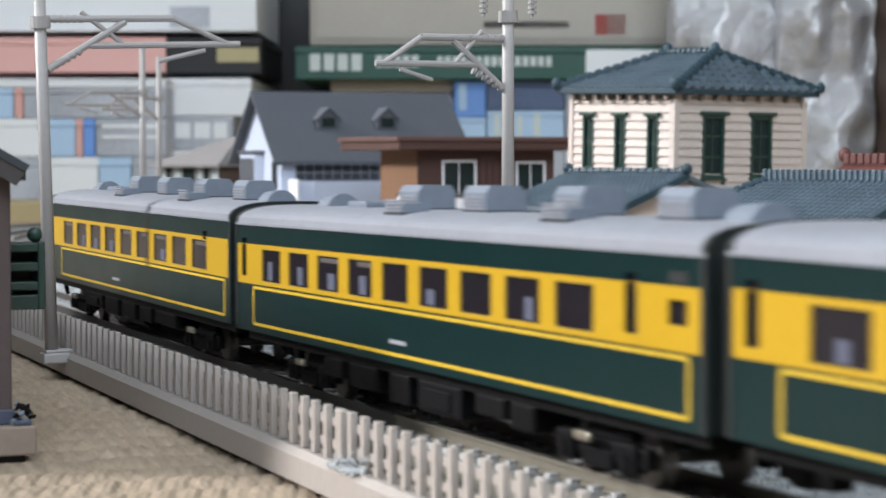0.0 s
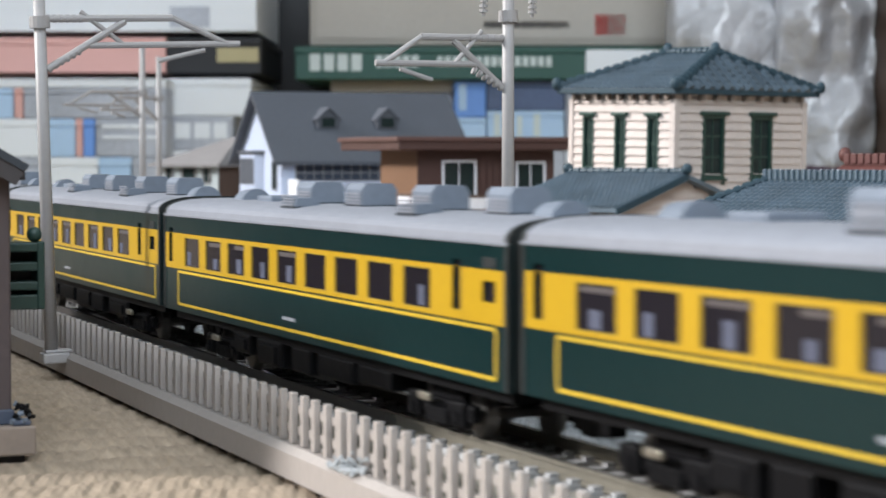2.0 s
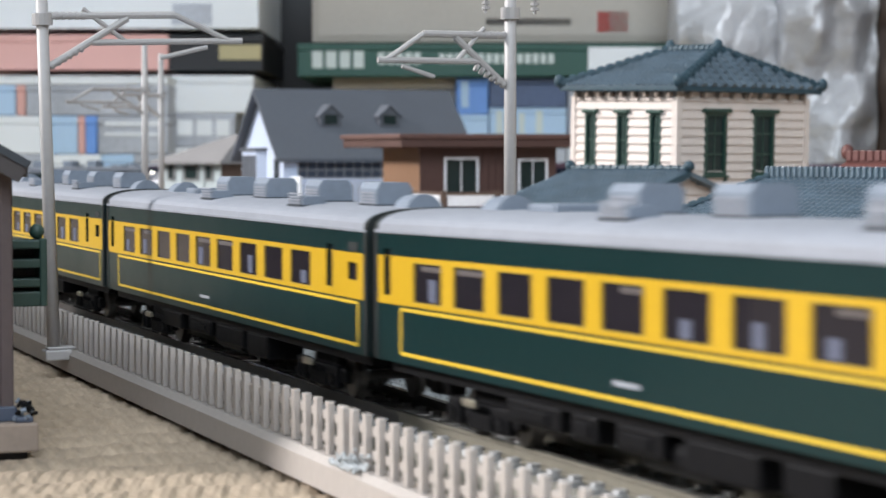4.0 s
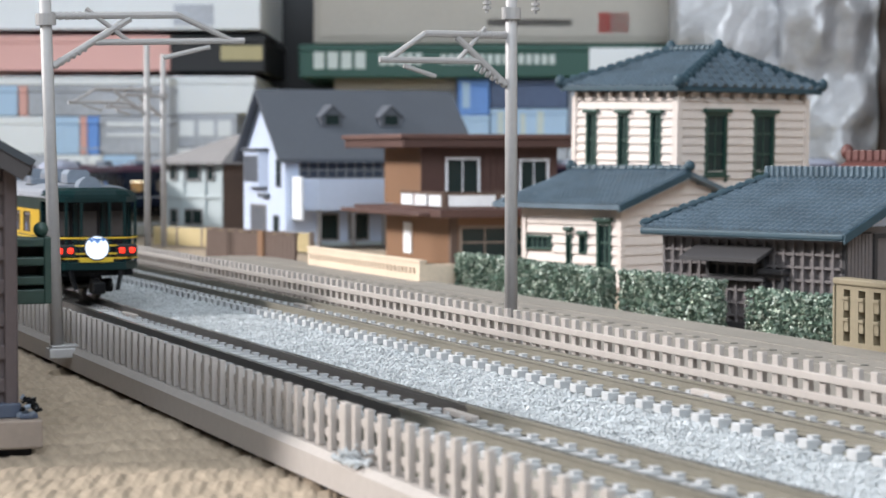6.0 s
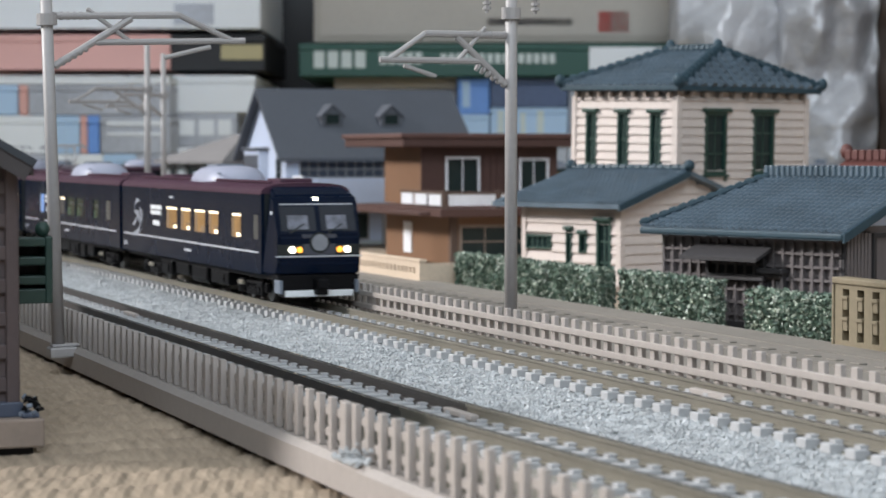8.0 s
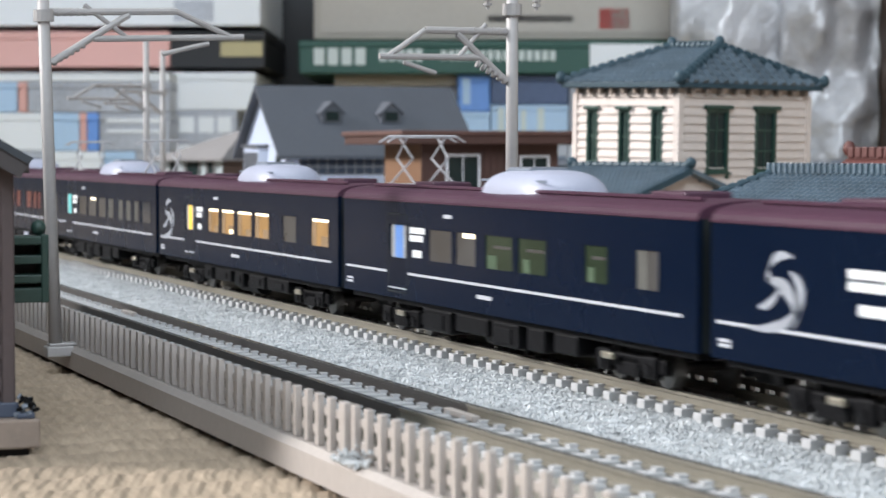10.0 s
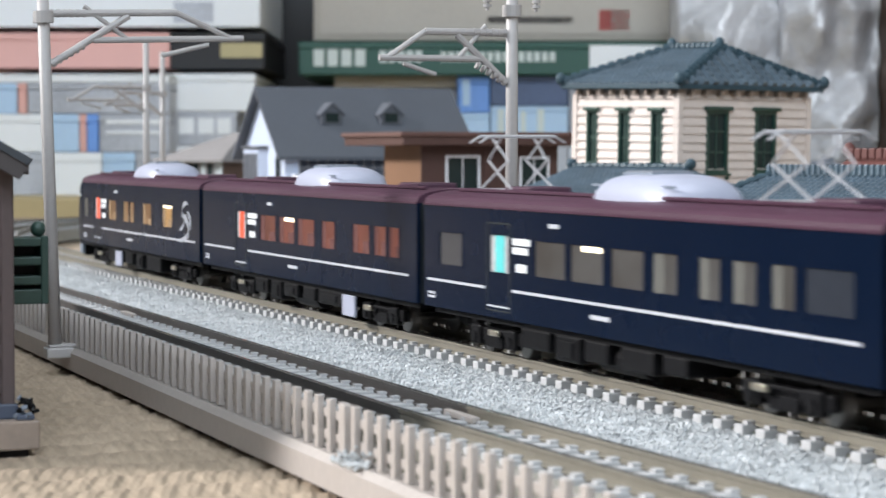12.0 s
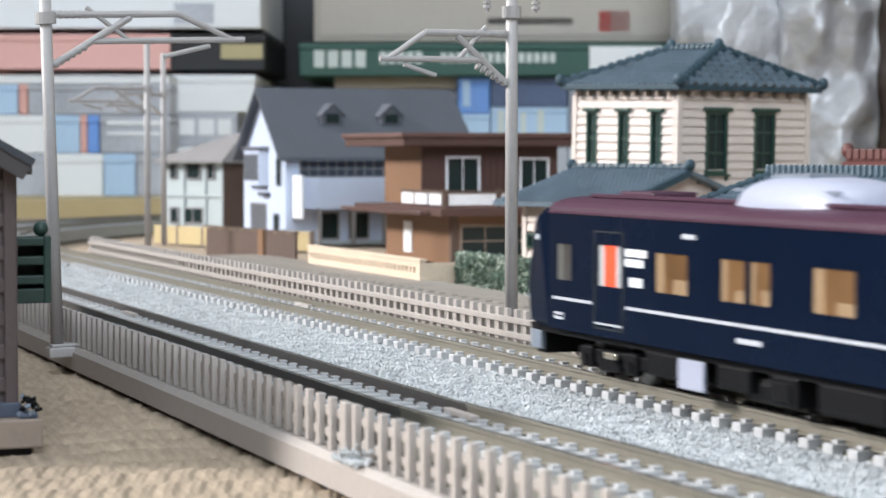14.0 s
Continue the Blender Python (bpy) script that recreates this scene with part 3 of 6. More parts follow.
def roof_unit(car, x, w, y=0.0, d=7.4, h=3.7, z=23.9):
    c = min(0.7, d * 0.12)
    o = [(y - d / 2, z), (y + d / 2, z), (y + d / 2, z + h * 0.78), (y + d / 2 - c, z + h), (y - d / 2 + c, z + h), (y - d / 2, z + h * 0.78)]
    u = part("roof_unit", prism(B(), o, "x", x - w / 2, x + w / 2), "unit_grey", car, "blue-grey moulded air conditioner")
    for k in range(4):
        zz = z + 0.95 + k * 0.42
        part("grille_slat", box(B(), x - w / 2 + 0.5, x + w / 2 - 0.5, y - d / 2 - 0.18, y - d / 2 + 0.05, zz, zz + 0.22), "roof_grey", u)
    # dark band, a little wider than the unit, painted as its shadow line
    part("unit_shadow_line", box(B(), x - w / 2 - 0.1, x + w / 2 + 0.1, y - d / 2 - 0.12, y + d / 2 + 0.12, z + 0.1, z + 0.85), "grille_dark", u)


def green_coach(m, kind, seed):
    """kind: mid, tail (open observation end at +x) or head (the same at -x)."""
    h, L = GREEN_HALF, GREEN_LEN / 2
    car = thing("green_coach", m, {"mid": "dark green model railway coach with yellow window band", "tail": "dark green model observation coach with lit round tail sign", "head": "dark green model observation coach leading the train"}[kind], "railway coach", "green train")
    flip = -1 if kind == "head" else 1
    wins = [(-59.9 + 12.7 * k, -50.8 + 12.7 * k) for k in range(9)]
    if kind == "head":
        wins = [(-b, -a) for a, b in reversed(wins)]
    front_door, rear_door = (57.4, 59.9), (-L + 3.0, -L + 5.4)
    x0, x1 = -L, L
    door = [front_door, rear_door]
    if kind == "tail":
        x1 = L - 11
        door = [rear_door]
    if kind == "head":
        x0 = -L + 11
        door = [front_door]
    seats = random.Random(seed + 40)
    for side in (-1, 1):
        holes = [(a, b, 13.9, 18.55) for a, b in wins] + [(a, b, 14.4, 19.9) for a, b in door]
        if kind == "mid":
            holes.append((66.2, 69.8, 15.7, 17.9))
        body = part("side_wall", side_sheet(x0, x1, 6.6, 22.0, holes, side, h), "coach_green", car)
        band = [hh for hh in holes]
        bx0, bx1 = x0 + 1.0, x1 - 0.95
        holes2 = [(a, b, max(c, 13.45), min(d, 19.05)) for a, b, c, d in band if a > bx0 and b < bx1]
        part("yellow_band", side_sheet(bx0, bx1, 13.4, 19.1, holes2, side, h + 0.06, 0.1), "coach_yellow", body, "bright yellow window band")
        bm = side_sheet(x0 + 8.9, x1 - 3.2, 12.75, 13.12, [], side, h + 0.06, 0.1)
        o2 = side_sheet(x0 + 8.9, x1 - 3.2, 7.55, 7.95, [], side, h + 0.06, 0.1)
        for extra in (o2, side_sheet(x0 + 8.6, x0 + 9.1, 7.8, 12.85, [], side, h + 0.06, 0.1), side_sheet(x1 - 3.4, x1 - 2.9, 7.8, 12.85, [], side, h + 0.06, 0.1)):
            me = bpy.data.meshes.new("tmp")
            extra.to_mesh(me)
            extra.free()
            bm.from_mesh(me)
            bpy.data.meshes.remove(me)
        part("yellow_line", bm, "coach_stripe", body, "thin yellow lining in a long frame")
        for a, b in wins:
            part("window_pane", side_sheet(a + 0.02, b - 0.02, 13.92, 18.53, [], side, h - 0.1, 0.15), "train_glass", body)
            sx = a + seats.uniform(1.2, 5.0)
            if seats.random() < 0.75:
                part("seat", side_sheet(sx, sx + seats.uniform(1.8, 2.8), 14.2, seats.uniform(15.8, 16.9), [], side, h - 0.06, 0.05), "seat_blue", body)
            if seats.random() < 0.45:
                part("blind", side_sheet(a + seats.uniform(0.6, 4.0), b - 0.6, 17.6, 18.2, [], side, h - 0.06, 0.05), "curtain", body)
            part("window_frame", side_sheet(a - 0.02, b + 0.02, 13.86, 18.6, [(a + 0.12, b - 0.12, 14.0, 18.45)], side, h + 0.09, 0.15), "seat_frame", body)
        part("plate", side_sheet(-6.5, -1.0, 9.0, 9.45, [], side, h + 0.05, 0.1), "silver_dim", body)
        for a, b in door:
            part("door_pane", side_sheet(a, b, 14.4, 19.9, [], side, h - 0.45, 0.15), "train_glass", body)
        if kind == "mid":
            part("door_pane", side_sheet(66.2, 69.8, 15.7, 17.9, [], side, h - 0.35, 0.15), "train_glass", body)
            part("door_seam", side_sheet(60.3, 60.55, 13.4, 19.0, [], side, h + 0.08, 0.1), "seat_frame", body)
            part("side_vent", side_sheet(66.3, 70.0, 19.3, 20.4, [], side, h + 0.08, 0.1), "gangway_black", body)
    for e, open_end in ((x0, kind == "head"), (x1 - 0.8, kind == "tail")):
        part("end_wall", box(B(), e, e + 0.8, -h + 0.7, h - 0.7, 6.6, 22), "gangway_black", car)
        if not open_end:
            band = roof_shell(B(), e - 0.05, e + 0.85, h + 0.12, 21.95, 24.72)
            box(band, e - 0.05, e + 0.85, -h - 0.12, -h + 0.3, 6.6, 21.9)
            box(band, e - 0.05, e + 0.85, h - 0.3, h + 0.12, 6.6, 21.9)
            part("end_band", band, "gangway_black", car, "black edge of the car end")
    part("interior", box(B(), x0 + 1, x1 - 1, -5.5, 5.5, 6.8, 13.5), "seat_blue", car, "pale blue seats inside")
    rf = part("roof", roof_shell(B(), x0 - (kind == "head") * 0.5, x1 + (kind == "tail") * 0.5, h, 22.0, 24.6), "roof_grey", car, "plain pale grey roof", smooth=False)
    part("gutter", side_sheet(-L, L, 21.75, 22.1, [], -1, h + 0.15, 0.3), "roof_grey", rf)
    rnd = random.Random(seed)
    for x in UNIT_X:
        roof_unit(car, x, 7.0, -0.4, 4.9)
    for x in NEAR_UNIT_X:
        roof_unit(car, x, 6.5, -5.6, 3.4, 2.0, 23.5)
    part("flat_vent", box(B(), -43.5, -36.0, -2.5, 3.5, 24.2, 25.4, 0.3), "unit_grey", car)
    for x in (-55.0, 65.0):
        bm = rod(B(), (x - 2.6, 0, 23.6), (x + 2.6, 0, 23.8), 2.5, sides=22)
        part("round_vent", bm, "unit_grey", car, "half-round roof vent")
    for e in (-1, 1):
        if (kind == "tail" and e > 0) or (kind == "head" and e < 0):
            continue
        gangway = part("gangway", box(B(), e * L - 0.3, e * L + 0.3, -9.2, 9.2, 7, 23.2), "gangway_black", car, "black folding gangway")
        for k in range(3):
            xx = e * (L + 0.4 + 0.6 * k)
            part("gangway_fold", box(B(), xx - 0.25, xx + 0.25, -5.2, 5.2, 6.8, 21.5, 0.2), "gangway_black", gangway)
    for x in (-46, 46):
        bogie(car, x)
    underframe(car, L, seed)
    if kind != "mid":
        observation_end(car, flip)
    for ob in car.children:
        if not ob.name.startswith(("bogie", "coupler", "end_coupler")):
            ob.location.z += 0.6 * MM
    return car


def observation_end(car, s):
    """The open-framed rounded end with its lamps, lining and round sign."""
    h, L = GREEN_HALF, GREEN_LEN / 2
    xa, xb = L - 11.0, L
    sh = 1.4

    def X(x):
        return s * x

    def bx(x0, x1, y0, y1, z0, z1, bev=0.0):
        return box(B(), min(X(x0), X(x1)), max(X(x0), X(x1)), y0, y1, z0, z1, bev)
    low = prism(B(), [(X(xa), -h), (X(xb - 4), -h), (X(xb), -h + 3.2), (X(xb), h - 3.2), (X(xb - 4), h), (X(xa), h)], "z", 6.6, 8.2)
    part("end_sill", low, "coach_green", car)
    top = prism(B(), [(X(xa), -h), (X(xb - 4), -h), (X(xb), -h + 3.2), (X(xb), h - 3.2), (X(xb - 4), h), (X(xa), h)], "z", 20.9, 22.0)
    part("end_header", top, "coach_green", car)
    inner = bx(xa - 0.4, xb - 7.5, -h + 1, h - 1, 8.2, 20.9)
    part("saloon_front", inner, "train_glass", car, "dark glazed saloon front")
    fr = B()
    for y in (-h + 1.0, -3.0, 3.0, h - 1.0):
        box(fr, min(X(xb - 7.6), X(xb - 6.9)), max(X(xb - 7.6), X(xb - 6.9)), y - 0.5, y + 0.5, 8.2, 20.4)
    part("saloon_frame", fr, "coach_green", car)
    for y in (-6, 0, 6):
        part("saloon_curtain", box(B(), min(X(xb - 7.5), X(xb - 7.2)), max(X(xb - 7.5), X(xb - 7.2)), y - 1.7, y + 1.7, 13.5, 18.8), "curtain", car)
    for x, y in ((xb - 4, -h + 0.4), (xb - 0.5, -h + 3.5), (xb - 0.5, h - 3.5), (xb - 4, h - 0.4), (xb - 0.5, -3.0), (xb - 0.5, 3.0), (xa + 0.4, -h + 0.4)):
        part("end_post", box(B(), X(x) - 0.3, X(x) + 0.3, y - 0.3, y + 0.3, 8.0, 21.0, 0.08), "coach_green", car)
    for z in (9.0, 10.0, 11.7, 13.3):
        bm = B()
        pts = [(xa, -h), (xb - 4, -h), (xb, -h + 3.2), (xb, h - 3.2), (xb - 4, h), (xa, h)]
        for (ax, ay), (cx, cy) in zip(pts, pts[1:]):
            rod(bm, (X(ax), ay, z), (X(cx), cy, z), 0.2, sides=6)
        part("rail_line", bm, "coach_stripe", car, "thin yellow balcony rail")
    for y in (-6.6, 6.6):
        part("lamp_box", bx(xb - 1.2, xb + 0.3, y - 2.2, y + 2.2, 9.4, 12.0, 0.3), "gangway_black", car)
        part("tail_lamp", bx(xb + 0.3, xb + 0.6, y - 1.7, y - 0.6, 10.1, 11.3, 0.3), "lamp_red", car, "lit red tail lamp")
        part("marker_lamp", bx(xb + 0.3, xb + 0.6, y + 0.5, y + 1.6, 10.1, 11.3, 0.3), "lamp_red", car, "lit red marker lamp")
    part("head_sign", rod(B(), (X(xb + 0.2), 0, 11.3), (X(xb + 0.9), 0, 11.3), 2.5, sides=32), "mark_white", car, "bright round white tail sign")
    for y, w, z in ((-1.1, 0.8, 12.2), (0.1, 1.0, 12.0), (1.3, 0.7, 12.4)):
        peak = prism(B(), [(y - w, 13.3), (y + w, 13.3), (y, z)], "x", min(X(xb + 0.92), X(xb + 1.0)), max(X(xb + 0.92), X(xb + 1.0)))
        part("sign_peak", peak, "card_blue", car, "blue point on the sign")
    rim = B()
    for k in range(32):
        a, b = 2 * math.pi * k / 32, 2 * math.pi * (k + 1) / 32
        rod(rim, (X(xb + 0.85), 2.55 * math.cos(a), 11.3 + 2.55 * math.sin(a)), (X(xb + 0.85), 2.55 * math.cos(b), 11.3 + 2.55 * math.sin(b)), 0.16, sides=6)
    part("sign_rim", rim, "blue_paint", car, "dark blue rim of the sign")
    part("step", bx(xb - 0.8, xb + 0.4, -3.6, 3.6, 8.2, 8.9), "coach_stripe", car)
    cap = B()
    rings = []
    for z, k in ((21.6, 1.0), (22.5, 0.985), (23.3, 0.86), (23.9, 0.6)):
        rings.append([cap.verts.new((X(x if x < xb - 8 else xb - 8 + (x - xb + 8) * (0.55 + 0.45 * k)), y * k, z)) for x, y in ((xa + 0.4, -h), (xb - 4, -h), (xb - 1.4, -h + 2.0), (xb + 0.3, -h + 5.0), (xb + 0.3, h - 5.0), (xb - 1.4, h - 2.0), (xb - 4, h), (xa + 0.4, h))])
    for ra, rb in zip(rings, rings[1:]):
        for i in range(8):
            cap.faces.new((ra[i], ra[(i + 1) % 8], rb[(i + 1) % 8], rb[i]))
    cap.faces.new(rings[-1])
    cap.faces.new(rings[0][::-1])
    bmesh.ops.recalc_face_normals(cap, faces=cap.faces)
    part("roof_end", cap, "coach_green", car, "dark green rounded roof end")
    part("end_coupler", bx(xb - 2, xb + 3.6, -1.3, 1.3, 2.2, 4.8, 0.4), "under_black", car)
    for y in (-5.5, 5.5):
        part("buffer_hose", rod(B(), (X(xb - 0.5), y, 6.4), (X(xb + 0.6), y * 0.8, 2.4), 0.5, sides=8), "under_black", car)


M["seat_frame"] = mat("window_rim", (0.42, 0.28, 0.03), 0.45)
M["curtain"] = mat("curtain", (0.075, 0.062, 0.06), 0.7)

NAVY_HALF, NAVY_LEN, NAVY_PITCH = 9.5, 136.5, 140.0
HUMP_X = -0.5
# windows of each navy car, as (start, end, material), from its rear end
NAVY_CARS = [
    dict(kind="front", label="dark navy model train front car with lit headlamps", swirl=17.0, tag=(33.0, 44.0, "card_white"), doors=[],
         wins=[(48, 59.5, "warm_window"), (62, 72, "warm_window"), (74.5, 85, "warm_window"), (87, 96.3, "warm_window"), (106, 114.5, "warm_window"), (123, 127.5, "dim_window")]),
    dict(kind="mid", label="dark navy model train car with dim green windows", lit=1, swirl=None, tag=(36.2, 43.2, "card_white"), doors=[(25.8, 34.8, "card_blue")],
         wins=[(44.8, 55.6, "dim_window"), (56.8, 65.8, "dim_window"), (69.0, 80.4, "green_window"), (81.7, 92.6, "green_window"), (105, 113, "green_window"), (121, 128, "dim_window")]),
    dict(kind="mid", label="dark navy model train car with warm lit windows", swirl=9.5, tag=(37.0, 42.4, "card_white"), doors=[(26.5, 34.6, "tag_yellow")],
         wins=[(46.6, 56.1, "warm_window"), (57.8, 68.4, "warm_window"), (70.4, 81.8, "warm_window"), (83.5, 94.5, "warm_window"), (103.3, 112.9, "dim_window"), (121.9, 133.0, "warm_window")]),
    dict(kind="mid", label="dark navy model train car with teal door and current collector", lit=2, swirl=None, tag=(38.8, 45.2, "card_white"), doors=[(29.0, 37.6, "tag_teal")],
         wins=[(8.4, 18.8, "dark_window"), (46.6, 57.8, "dim_window"), (59.0, 70.2, "dim_window"), (72.0, 82.4, "dim_window"), (84.4, 91.8, "dim_window"), (97.0, 103.0, "dim_window"), (105.5, 111.8, "dim_window"), (114.8, 120.6, "dim_window"), (122.2, 133.2, "dark_window")]),
    dict(kind="mid", label="dark navy model train car with reddish lit windows", lit=1, swirl=None, tag=(37.6, 44.4, "card_white"), doors=[(28.2, 36.4, "tag_orange")],
         wins=[(46.4, 57.8, "red_window"), (59.6, 70.4, "red_window"), (72.0, 83.2, "red_window"), (87.0, 95.4, "red_window"), (105.0, 114.8, "red_window"), (116.6, 123.4, "red_window"), (124.2, 130.0, "red_window")]),
    dict(kind="tail", label="dark navy model train rear car with warm lit windows", swirl=124.0, tag=(35.6, 41.8, "card_white"), doors=[(26.2, 34.8, "tag_orange")],
         wins=[(13.2, 18.8, "dim_window"), (44.0, 53.6, "amber_window"), (61.5, 68.2, "amber_window"), (68.8, 74.2, "amber_window"), (83.0, 92.6, "amber_window"), (103.5, 113.5, "warm_window")]),
]
M["curtain_tan"] = mat("curtain_tan", (0.26, 0.17, 0.09), 0.6)
M["curtain_red"] = mat("curtain_red", (0.10, 0.03, 0.025), 0.6)
M["green_seat"] = mat("green_seat", (0.05, 0.085, 0.045), 0.6)
M["pane_pale_dim"] = mat("pane_pale_dim", (0.11, 0.11, 0.10), 0.4)
M["pane_pale"] = mat("pane_pale", (0.45, 0.46, 0.47), 0.25, bump=0)
M["dark_window"] = mat("dark_window", (0.03, 0.035, 0.045), 0.1, bump=0)


def navy_car(m, spec, seed):
    h, L = NAVY_HALF, NAVY_LEN / 2
    car = thing("navy_car", m, spec["label"], "train car", "navy train")
    x0, x1 = -L, L
    cab = {"front": 1, "tail": -1}.get(spec["kind"], 0)
    if cab > 0:
        x1 = L - 9
    if cab < 0:
        x0 = -L + 9
    off = -70.0
    for side in (-1, 1):
        holes = [(a + off, b + off, 12.9, 18.5) for a, b, _ in spec["wins"]]
        dholes = [(a + off + 0.6, b + off - 0.6, 13.0, 18.6) for a, b, _ in spec["doors"]]
        body = part("side_wall", side_sheet(x0, x1, 6.2, 22.6, [q for q in holes + dholes if q[0] > x0 and q[1] < x1], side, h), "coach_navy", car)
        for nw, (a, b, k) in enumerate(spec["wins"]):
            a, b = a + off, b + off
            if not (a > x0 and b < x1):
                continue
            part("window_pane", side_sheet(a + 0.02, b - 0.02, 12.92, 18.48, [], side, h - 0.14, 0.15), k, body)
            part("window_frame", side_sheet(a - 0.05, b + 0.05, 12.8, 18.6, [(a + 0.3, b - 0.3, 13.15, 18.2)], side, h + 0.06, 0.2), "coach_navy", body)
            if k in ("warm_window", "amber_window", "red_window"):
                part("curtain", side_sheet(a + 0.5, a + (b - a) * 0.28, 13.0, 18.4, [], side, h - 0.1, 0.05), "curtain_red" if k == "red_window" else "curtain_tan", body)
                if k == "red_window":
                    part("lamp_shade", side_sheet(b - (b - a) * 0.42, b - 0.7, 13.0, 15.0 + 0.3 * (nw % 3), [], side, h - 0.1, 0.05), "curtain_red", body)
                else:
                    part("seat_back", side_sheet(b - (b - a) * 0.45, b - 0.6, 13.0, 14.6 + 0.4 * (nw % 2), [], side, h - 0.1, 0.04), "curtain_tan", body)
                if k == "warm_window" and int(a * 3) % 3 == 0:
                    part("room_lamp", side_sheet(b - 4.0, b - 1.4, 13.3, 14.1, [], side, h - 0.08, 0.05), "room_lamp", body)
            if k == "green_window":
                # paler strip painted for the lamp reflections in the green glass
                part("table_lamp", side_sheet(a + (b - a) * 0.3, b - 1.2, 16.3, 16.75, [], side, h - 0.08, 0.05), "dim_window", body)
                part("seat_back", side_sheet(a + 1.0 + nw % 2, a + (b - a) * 0.4, 13.2, 15.2, [], side, h - 0.1, 0.04), "green_seat", body)
            if k in ("dim_window", "red_window") and nw == spec.get("lit"):
                part("room_lamp", side_sheet(a + (b - a) * 0.35, b - 1.0, 17.4, 18.1, [], side, h - 0.08, 0.05), "room_lamp", body)
            if k == "warm_window" and b - a > 8:
                part("room_lamp", side_sheet(a + 0.9, b - 0.5, 17.65, 18.15, [], side, h - 0.08, 0.05), "room_lamp", body)
            if k == "dim_window" and b - a < 8:
                part("curtain", side_sheet(a + 0.3, a + (b - a) * 0.45, 13.0, 18.4, [], side, h - 0.1, 0.05), "pane_pale_dim", body)
        for a, b, k in spec["doors"]:
            part("door_pane", side_sheet(a + off + 0.6, b + off - 0.6, 13.0, 18.6, [], side, h - 0.3, 0.15), "pane_pale", body)
            part("door_strip", side_sheet(a + off + 2.6, b + off - 2.6, 13.05, 18.55, [], side, h - 0.2, 0.1), k, body)
            part("door_seam", side_sheet(a + off - 0.3, b + off + 0.3, 7.2, 20.4, [(a + off, b + off, 7.4, 20.2)], side, h + 0.05, 0.3), "gangway_black", body)
        a, b, k = spec["tag"]
        a, b = a + off, b + off
        for k, (z0, z1) in enumerate(((17.3, 18.3), (16.0, 17.0))):
            part("printed_bar", side_sheet(a, b - 0.8 * k, z0, z1, [], side, h + 0.05, 0.1), "mark_plain", body, "white printed bar")
        part("printed_bar", side_sheet(a + (b - a) * 0.2, b - (b - a) * 0.2, 13.4, 14.6, [], side, h + 0.05, 0.1), "mark_plain", body)
        dx = [q[0] + off for q in spec["doors"]] or [x1 + 5]
        for s0, s1 in ((x0 + 1.5, min(dx[0] - 1.0, x1 - 2)), (min(dx[0] + 9.6, x1), x1 - 4)):
            if s1 - s0 > 3:
                part("silver_line", side_sheet(s0, s1, 10.35, 10.75, [], side, h + 0.05, 0.1), "silver_line", body)
        part("builder_plate", side_sheet(-4, 2, 8.4, 9.0, [], side, h + 0.05, 0.1), "silver_line", body)
        for d in dx:
            if d < x1:
                part("door_step", side_sheet(d, d + 8.5, 7.8, 8.05, [], side, h + 0.05, 0.1), "silver_line", body)
        part("small_mark", side_sheet(x0 + 2, x0 + 5, 7.6, 8.6, [(x0 + 2.2, x0 + 4.8, 8.0, 8.25)], side, h + 0.05, 0.1), "silver_line", body)
        part("side_lamp", side_sheet(-18, -14.5, 20.2, 20.8, [], side, h + 0.15, 0.2), "silver_line", body)
        if spec["swirl"] is not None:
            cx = spec["swirl"] + off
            bm = B()
            for stroke in (((4.2, 19.0), (0.0, 19.6), (-2.6, 17.6), (-0.6, 15.8)), ((-1.6, 16.3), (2.0, 16.2), (4.8, 15.0), (4.6, 12.4)),
                           ((5.2, 15.2), (6.0, 12.0), (2.5, 10.6), (-6.0, 10.4)), ((3.6, 17.4), (7.0, 16.0), (7.4, 13.0), (4.0, 11.0)), ((-3.6, 13.0), (-1.0, 13.2), (1.0, 14.2), (2.6, 16.6))):
                prev = None
                for k in range(15):
                    u = k / 14
                    px, pz = (sum(c * q[d] for c, q in zip(((1 - u) ** 3, 3 * u * (1 - u) ** 2, 3 * u * u * (1 - u), u ** 3), stroke)) for d in (0, 1))
                    w = 0.8 * math.sin(math.pi * (k + 0.6) / 15.2)
                    pr = [bm.verts.new((cx + px - 0.6 * w, side * (h + 0.06), pz - w)), bm.verts.new((cx + px + 0.6 * w, side * (h + 0.06), pz + w))]
                    if prev:
                        bm.faces.new((prev[0], prev[1], pr[1], pr[0]))
                    prev = pr
            part("swirl_emblem", bm, "silver_dim", body, "silver swirling line emblem")
    rf = part("roof", roof_shell(B(), x0, x1, h, 22.6, 24.8), "roof_maroon", car, "matt maroon roof")
    for side in (-1, 1):
        part("gutter", side_sheet(x0, x1, 22.4, 22.75, [], side, h + 0.15, 0.3), "roof_maroon", rf)
    for e in (x0, x1 - 0.8):
        part("end_wall", box(B(), e, e + 0.8, -h + 0.7, h - 0.7, 6.2, 22.6), "gangway_black", car)
    # the pale rounded roof cooler
    bm = B()
    nu, nv = 24, 12
    ring = []
    for j in range(nv + 1):
        phi = math.pi / 2 * j / nv
        row = []
        for i in range(nu):
            a = 2 * math.pi * i / nu
            ca, sa = math.cos(a), math.sin(a)
            k = math.cos(phi) ** 0.55
            row.append(bm.verts.new((HUMP_X + 13.5 * k * math.copysign(abs(ca) ** 0.6, ca), 7.2 * k * math.copysign(abs(sa) ** 0.6, sa), 23.4 + 4.6 * math.sin(phi) ** 0.9)))
        ring.append(row)
